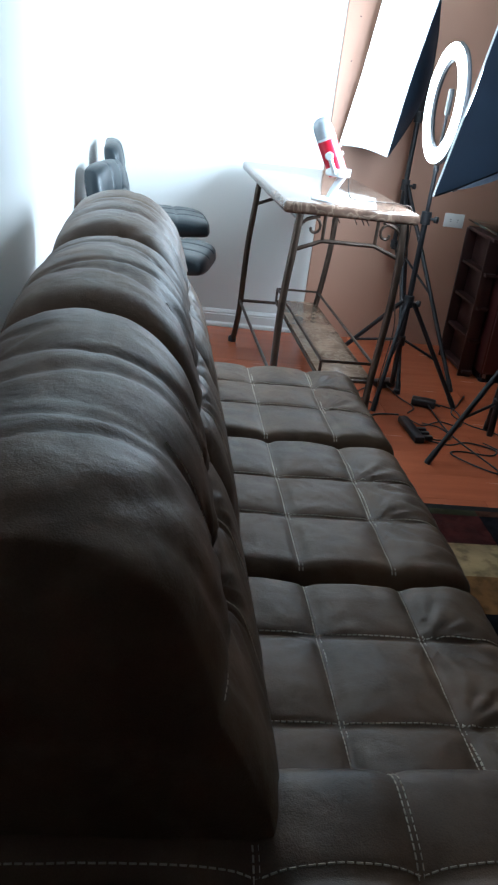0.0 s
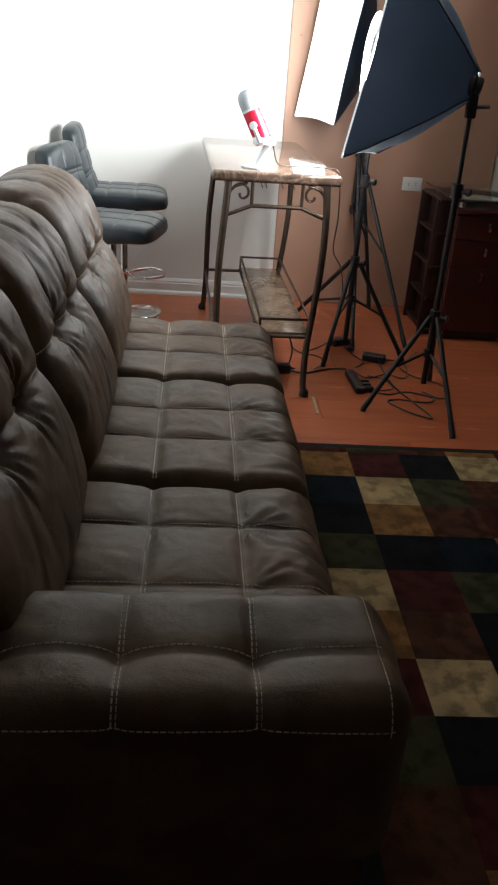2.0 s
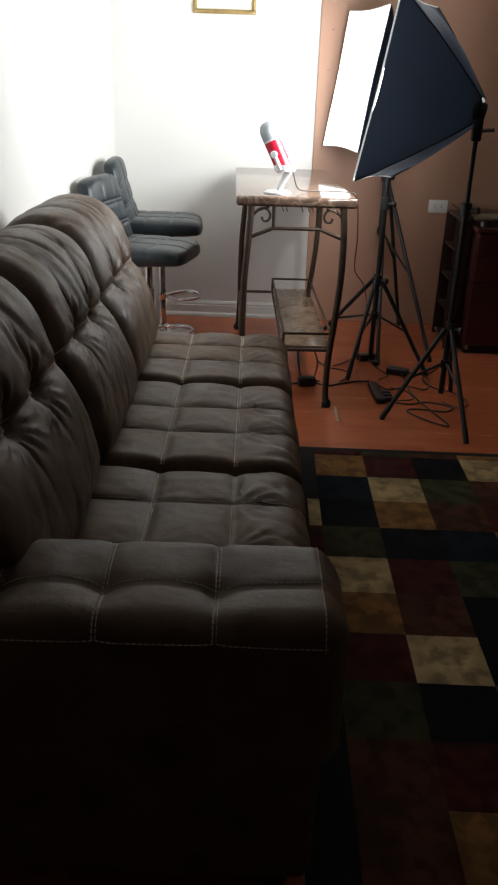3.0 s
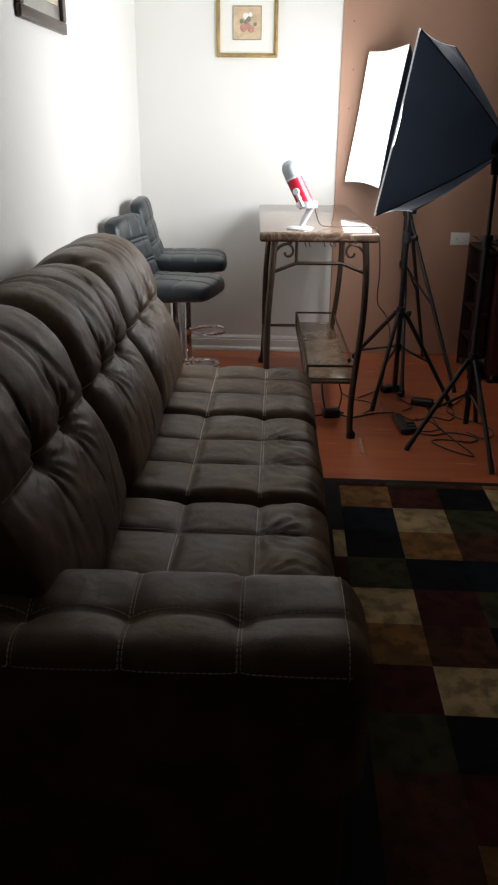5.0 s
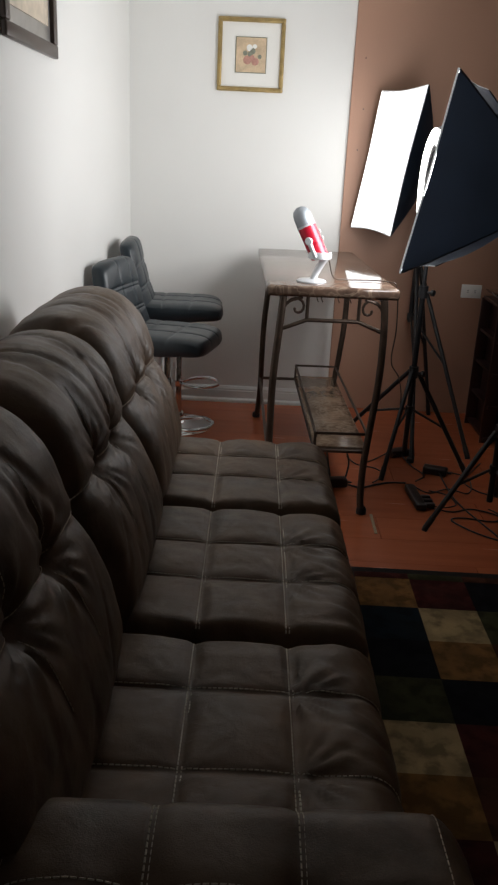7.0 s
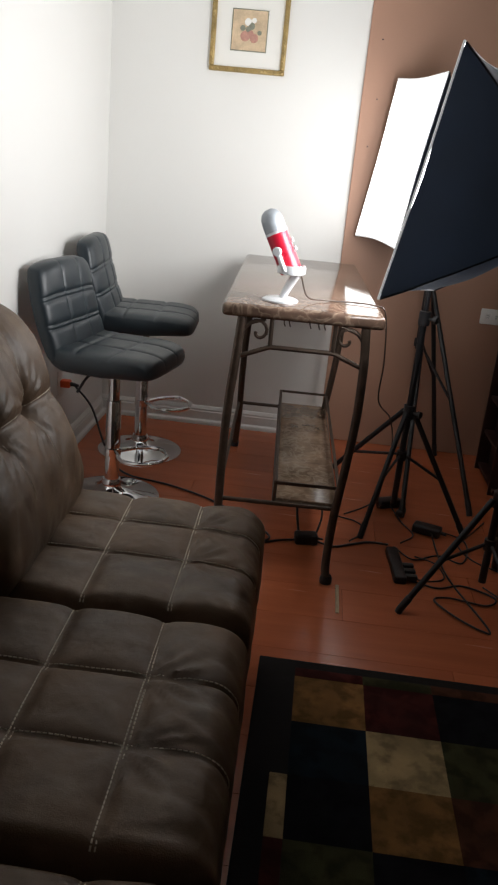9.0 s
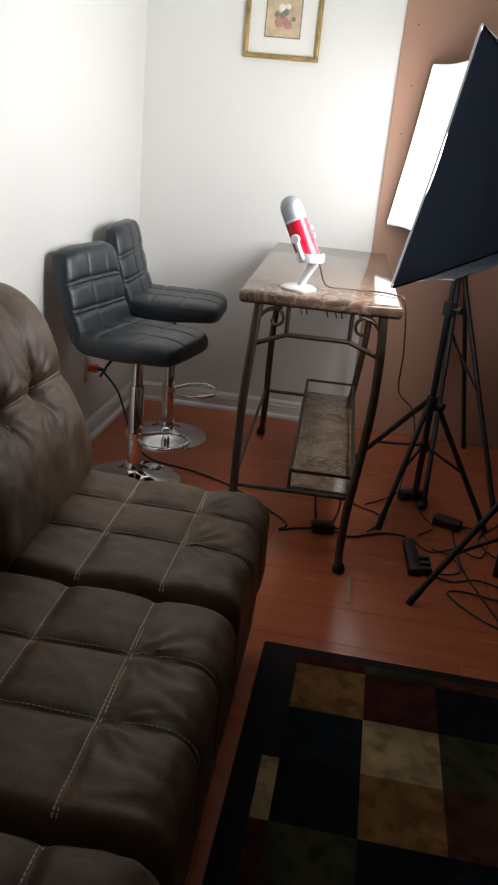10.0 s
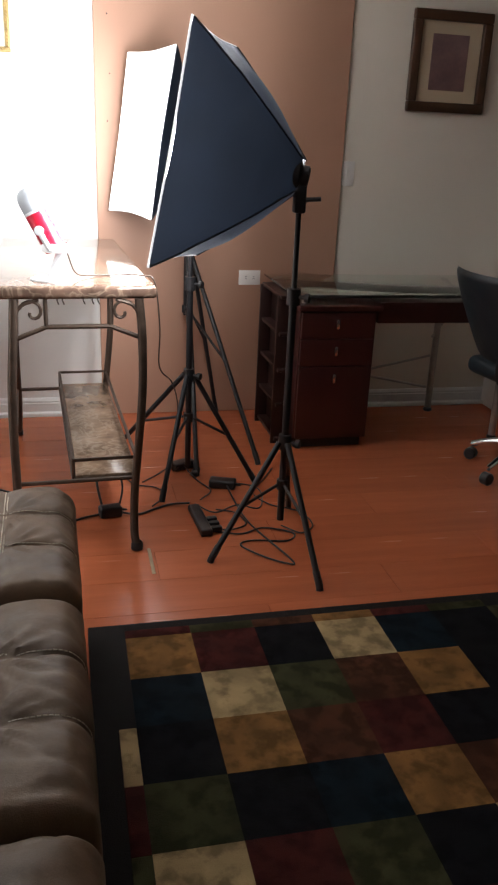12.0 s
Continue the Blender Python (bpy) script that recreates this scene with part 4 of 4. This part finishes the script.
cable([(0.918, 4.191, 0.337), (1.005, 4.159, 0.255), (1.082, 4.107, 0.104), (1.175, 4.07, 0.012), (1.396, 4.009, 0.006), (1.597, 3.9, 0.006), (1.827, 3.678, 0.006), (1.817, 3.603, 0.006), (1.877, 3.63, 0.008), (1.951, 3.648, 0.012)], 0.0045, "black extension cord lying across the floor")
cable([(1.996, 3.657, 0.015), (2.075, 3.637, 0.006), (2.144, 3.674, 0.006), (2.213, 3.71, 0.006), (2.283, 3.681, 0.02)], 0.0045, "black cord lying on the floor under the table")
cable([(1.946, 3.677, 0.025), (1.931, 3.726, 0.093), (1.926, 3.793, 0.172), (1.936, 3.821, 0.247)], 0.005, "black cord hanging from the table shelf")
cable([(2.006, 3.657, 0.02), (2.025, 3.73, 0.101), (1.976, 3.824, 0.201), (1.966, 3.842, 0.246)], 0.004, "thin black cord hanging under the shelf")
cable([(1.853, 3.515, 0.994), (1.879, 3.558, 0.926), (1.937, 3.618, 0.911), (2.035, 3.64, 0.91), (2.103, 3.623, 0.909), (2.14, 3.607, 0.889), (2.163, 3.657, 0.717), (2.174, 3.763, 0.548), (2.244, 3.928, 0.435), (2.275, 3.984, 0.294), (2.253, 3.985, 0.05), (2.292, 4.05, 0.02)], 0.0026, "thin brown cord from the microphone over the table edge", DARKWOOD)
cable([(2.313, 3.463, 0.01), (2.372, 3.444, 0.006), (2.441, 3.424, 0.006), (2.529, 3.46, 0.006), (2.628, 3.403, 0.006), (2.588, 3.347, 0.006), (2.47, 3.367, 0.006), (2.416, 3.34, 0.006), (2.47, 3.254, 0.006), (2.544, 3.188, 0.006), (2.569, 3.206, 0.006), (2.49, 3.48, 0.006), (2.47, 3.65, 0.006), (2.46, 3.839, 0.02)], 0.0035, "black looped cord lying on the floor")
cable([(2.302, 3.671, 0.02), (2.372, 3.614, 0.006), (2.47, 3.669, 0.006), (2.549, 3.63, 0.006), (2.589, 3.742, 0.006), (2.579, 3.837, 0.006), (2.47, 3.877, 0.015)], 0.003, "black cord lying between the stands")
cable([(2.124, 3.939, 0.006), (2.193, 4.014, 0.006), (2.262, 4.079, 0.02)], 0.003, "black cord of a power adapter")
cable([(2.332, 3.709, 0.02), (2.391, 3.821, 0.006), (2.352, 3.935, 0.006), (2.312, 4.069, 0.02)], 0.003, "black cord between the adapters")
cable([(2.60, 3.47, 0.006), (2.66, 3.40, 0.006), (2.72, 3.46, 0.006), (2.70, 3.58, 0.006), (2.60, 3.66, 0.006), (2.56, 3.78, 0.006), (2.63, 3.90, 0.006), (2.70, 4.02, 0.006)], 0.003, "black cord curling across the floor")
cable([(2.14, 3.70, 0.006), (2.20, 3.80, 0.006), (2.17, 3.88, 0.006), (2.09, 3.92, 0.006), (2.05, 4.02, 0.006)], 0.003, "thin black cord under the table")
cable([(2.335, 3.46, 0.018), (2.40, 3.45, 0.012), (2.47, 3.50, 0.006), (2.45, 3.60, 0.006), (2.38, 3.64, 0.006)], 0.003, "black plug cord beside the power strip")


def adapter(loc, turn, size, label):
    a = thing("power_adapter", loc, turn, label, "power adapter", "adapters on the floor")
    part("case", box((-size[0] / 2, -size[1] / 2, 0), (size[0] / 2, size[1] / 2, size[2]), 0.008, 3), BLACKPLASTIC, a)
    part("strain_relief", tube([(size[0] / 2 - 0.004, 0, size[2] / 2), (size[0] / 2 + 0.022, 0, size[2] / 2 - 0.004)], 0.006, 10, taper=0.004), BLACKPLASTIC, a)


adapter((2.312, 4.085, 0.001), 25, (0.105, 0.055, 0.035), "black power adapter lying on the floor")
adapter((2.358, 4.01, 0.001), 70, (0.07, 0.03, 0.025), "small black power adapter lying on the floor")
adapter((2.448, 3.862, 0.001), -20, (0.11, 0.055, 0.035), "black power adapter lying on the floor")
adapter((1.975, 3.65, 0.001), 10, (0.085, 0.05, 0.04), "black plug block lying under the table")
strip = thing("power_strip", (2.302, 3.54, 0.001), 94, "black power strip with plugs on the floor", "power strip")
part("case", box((-0.115, -0.022, 0), (0.115, 0.022, 0.028), 0.007, 3), BLACKPLASTIC, strip)
for k in range(3):
    part("plug", box((-0.10 + 0.04 * k, -0.062, 0.006), (-0.076 + 0.04 * k, -0.02, 0.027), 0.006, 2), BLACKPLASTIC, strip)
tape = tagged(link("floor_strip", box((2.086, 3.187, 0.0005), (2.098, 3.364, 0.004), 0.0015, 1), BRASS, smooth=0), "worn brass-coloured strip lying on the floor", "strip")

# ---- the desk corner ----
desk = thing("glass_desk", (3.408, 4.534, 0), 0, "clear glass desk with metal legs against the beige wall", "desk")
top = part("glass_top", box((2.828, 4.235, 0.724), (3.973, 4.841, 0.734), 0.003, 2), GLASS, desk, "clear greenish glass top", world_space=True)
part("front_edge", box((2.828, 4.23, 0.722), (3.973, 4.235, 0.735), 0.001, 1), BLACKMETAL, desk, world_space=True)
for x, y in ((2.89, 4.295), (2.89, 4.76), (3.918, 4.295), (3.78, 4.76)):
    lg = part("leg", tube([(x, y, 0.012), (x, y, 0.722)], 0.018, 14), PEWTER, desk, "grey metal leg", world_space=True)
    part("leg_foot", lathe([(0.02, 0), (0.024, 0.004), (0.024, 0.014), (0.018, 0.02)], 16, Matrix.Translation((x, y, 0))), BLACKPLASTIC, lg, world_space=True)
part("crossbar", tube([(2.888, 4.758, 0.315), (3.753, 4.758, 0.138)], 0.007, 8), PEWTER, desk, world_space=True)
part("crossbar", tube([(2.888, 4.758, 0.138), (3.753, 4.758, 0.315)], 0.007, 8), PEWTER, desk, world_space=True)
part("brace", tube([(3.753, 4.758, 0.414), (3.938, 4.758, 0.709)], 0.008, 8), PEWTER, desk, world_space=True)
part("keyboard_tray", box((3.248, 4.301, 0.591), (3.728, 4.592, 0.69), 0.006, 2), CHERRY, desk, "dark cherry wooden tray", world_space=True)

cab = thing("drawer_cabinet", (3.038, 4.459, 0), 0, "dark cherry wooden drawer cabinet under the glass desk", "cabinet")
part("body", box((2.856, 4.255, 0.049), (3.22, 4.65, 0.662), 0.004), CHERRY, cab, world_space=True)
part("top_board", box((2.843, 4.225, 0.662), (3.238, 4.659, 0.69), 0.008, 3), CHERRY, cab, world_space=True)
part("plinth", box((2.873, 4.28, 0), (3.203, 4.634, 0.049), 0.003), BLACKPLASTIC, cab, world_space=True)
for z0, z1 in ((0.537, 0.655), (0.409, 0.532), (0.059, 0.404)):
    dr = part("drawer_front", box((2.863, 4.240, z0), (3.213, 4.257, z1), 0.005, 2), CHERRY, cab, world_space=True)
    zc = z1 - 0.05
    part("handle", box((3.02, 4.216, zc - 0.022), (3.035, 4.241, zc + 0.022), 0.005, 2), CHROME, dr, "small chrome handle", world_space=True)

rack = thing("shelf_rack", (2.808, 4.526, 0), 0, "narrow almost black wooden rack with open shelves beside the cabinet", "rack")
part("side_panel", box((2.773, 4.343, 0), (2.843, 4.358, 0.709), 0.003), RACKWOOD, rack, world_space=True)
part("side_panel", box((2.773, 4.675, 0), (2.843, 4.69, 0.709), 0.003), RACKWOOD, rack, world_space=True)
part("back_panel", box((2.831, 4.358, 0), (2.843, 4.675, 0.709), 0.002), RACKWOOD, rack, world_space=True)
for z in (0.02, 0.19, 0.36, 0.53, 0.70):
    part("shelf", box((2.785, 4.318, z), (2.843, 4.70, z + 0.016), 0.002), RACKWOOD, rack, world_space=True)

chair = thing("office_chair", (3.84, 3.84, 0), -82, "black office chair with a chrome star base at the desk", "chair")


def chair_back(sign):
    def f(u, v):
        h, w = u, 2 * v - 1
        width = 0.20 + 0.075 * math.sin(math.pi * min(1, 0.25 + u * 0.6))
        e = max(0, 1 - abs(2 * u - 1) ** 5) ** 0.4 * max(0, 1 - abs(w) ** 5) ** 0.4
        return Vector((w * width, -0.20 - 0.20 * u ** 1.2 + 0.06 * w * w + sign * 0.032 * e, 0.50 + 0.40 * h))
    return f


bm = sheet(chair_back(1), 30, 30)
sheet(chair_back(-1), 30, 30, bm)
bmesh.ops.remove_doubles(bm, verts=bm.verts, dist=0.0006)
part("backrest", bm, BLACKLEATHER, chair, smooth=60)
part("seat", box((-0.24, -0.23, 0.43), (0.24, 0.25, 0.51), 0.035, 5), BLACKLEATHER, chair)
part("back_strut", tube(curve_points([(0, 0.02, 0.42), (0, -0.2, 0.43), (0, -0.245, 0.55)], 6), 0.016, 10), BLACKPLASTIC, chair)
part("gas_lift", lathe([(0.03, 0.12), (0.03, 0.28), (0.018, 0.285), (0.018, 0.43)], 20), CHROME, chair)
for k in range(5):
    a = radians(129 + 82 + 72 * k)
    d = Vector((math.cos(a), math.sin(a), 0))
    arm = part("base_arm", tube(curve_points([d * 0.02 + Vector((0, 0, 0.13)), d * 0.16 + Vector((0, 0, 0.115)), d * 0.265 + Vector((0, 0, 0.075))], 5), 0.020, 12, taper=0.013), CHROME, chair, "chrome star base arm")
    c0 = d * 0.265 + Vector((0, 0, 0.028))
    side = Vector((-d.y, d.x, 0))
    part("caster", lathe([(0, -0.022), (0.022, -0.022), (0.028, -0.016), (0.028, 0.016), (0.022, 0.022), (0, 0.022)], 20, along(c0, c0 + side)), BLACKPLASTIC, arm)
tall = thing("white_cabinet", (4.40, 4.66, 0), 0, "plain white cabinet standing against the beige wall", "cabinet")
part("body", box((-0.25, -0.09, 0.02), (0.25, 0.19, 0.975), 0.006, 2), WHITE, tall)
part("top_board", box((-0.26, -0.1, 0.975), (0.26, 0.195, 1.0), 0.005, 2), WHITE, tall)
part("plinth", box((-0.24, -0.08, 0.0), (0.24, 0.18, 0.02), 0.002), WHITE, tall)

# ---- rug ----
CELL, CELLY, RX, RY = 0.1872, 0.1848, 1.972, 2.818
rug = thing("area_rug", (2.9, 1.3, 0), 0, "patchwork shag rug in black, gold, cream, red and olive", "rug")
part("border", box((1.869, -0.24, 0.0008), (3.95, 2.899, 0.010), 0.004, 2), RUGBASE, rug, "black rug border", world_space=True)
ROWS_OF_COLOUR = ("grkctkorbg", "tcobgkcbok", "kgbrkkgkcr", "oktgbcbkog", "crokcbkrco", "gbkrockgbr", "rckogrkbcg", "okgrbkcrok", "brckogrkbg", "bgokrcbkor", "krbgkcorkg", "cokrbgkcrb", "rkgcokrbgo", "bgrkcobkrc", "okbrgkcork", "gcrokbgrck")
patch = bmesh.new()
box((0.0, 0.0, 0), (CELL, CELLY, 0.0045), 0, 1, patch)
patches = {}
me0 = bpy.data.meshes.new("rug_patch")
patch.to_mesh(me0)
patch.free()
for k in RUGS:
    patches[k] = me0.copy()
    patches[k].materials.append(RUGS[k])
for j, row in enumerate(ROWS_OF_COLOUR):
    for i, k in enumerate(row):
        ob = new("rug_patch", patches[k])
        ob.parent = rug
        ob.location = Vector((RX + CELL * i, RY - CELLY * (j + 1), 0.0098)) - Vector((2.9, 1.3, 0))
for j, k in ((2, "c"), (3, "r"), (4, "o")):
    part("rug_patch", box((1.930, RY - CELLY * (j + 1), 0.0098), (1.9715, RY - CELLY * j, 0.0143), 0.002, 2), RUGS[k], rug, world_space=True)
for i, k in ((0, "r"), (1, "o"), (2, "b"), (3, "g"), (4, "r"), (5, "o"), (7, "g")):
    part("rug_patch", box((RX + CELL * i, 2.8185, 0.0098), (RX + CELL * (i + 1), 2.858, 0.0143), 0.002, 2), RUGS[k], rug, world_space=True)

# ---- floor planks ----
PW, PL = 0.192, 1.21
plank_meshes = {}


def plank_mesh(long, wide):
    key = (round(long, 3), round(wide, 3))
    if key not in plank_meshes:
        pm = box((0.0004, 0.0004, -0.008), (long - 0.0004, wide - 0.0004, 0.0), 0.0007, 1)
        me = bpy.data.meshes.new("plank")
        pm.to_mesh(me)
        pm.free()
        me.materials.append(PLANK)
        plank_meshes[key] = me
    return plank_meshes[key]


row, y1 = 0, YB
while y1 > YF + 0.01:
    y0 = max(y1 - PW, YF)
    x = XL - PL * ((row * 0.37) % 1.0)
    while x < XR - 0.01:
        a, b = max(x, XL), min(x + PL, XR)
        if b - a > 0.01:
            ob = new("plank", plank_mesh(b - a, y1 - y0))
            ob.parent = floor
            ob.location = (a, y0, 0)
        x += PL
    row += 1
    y1 -= PW
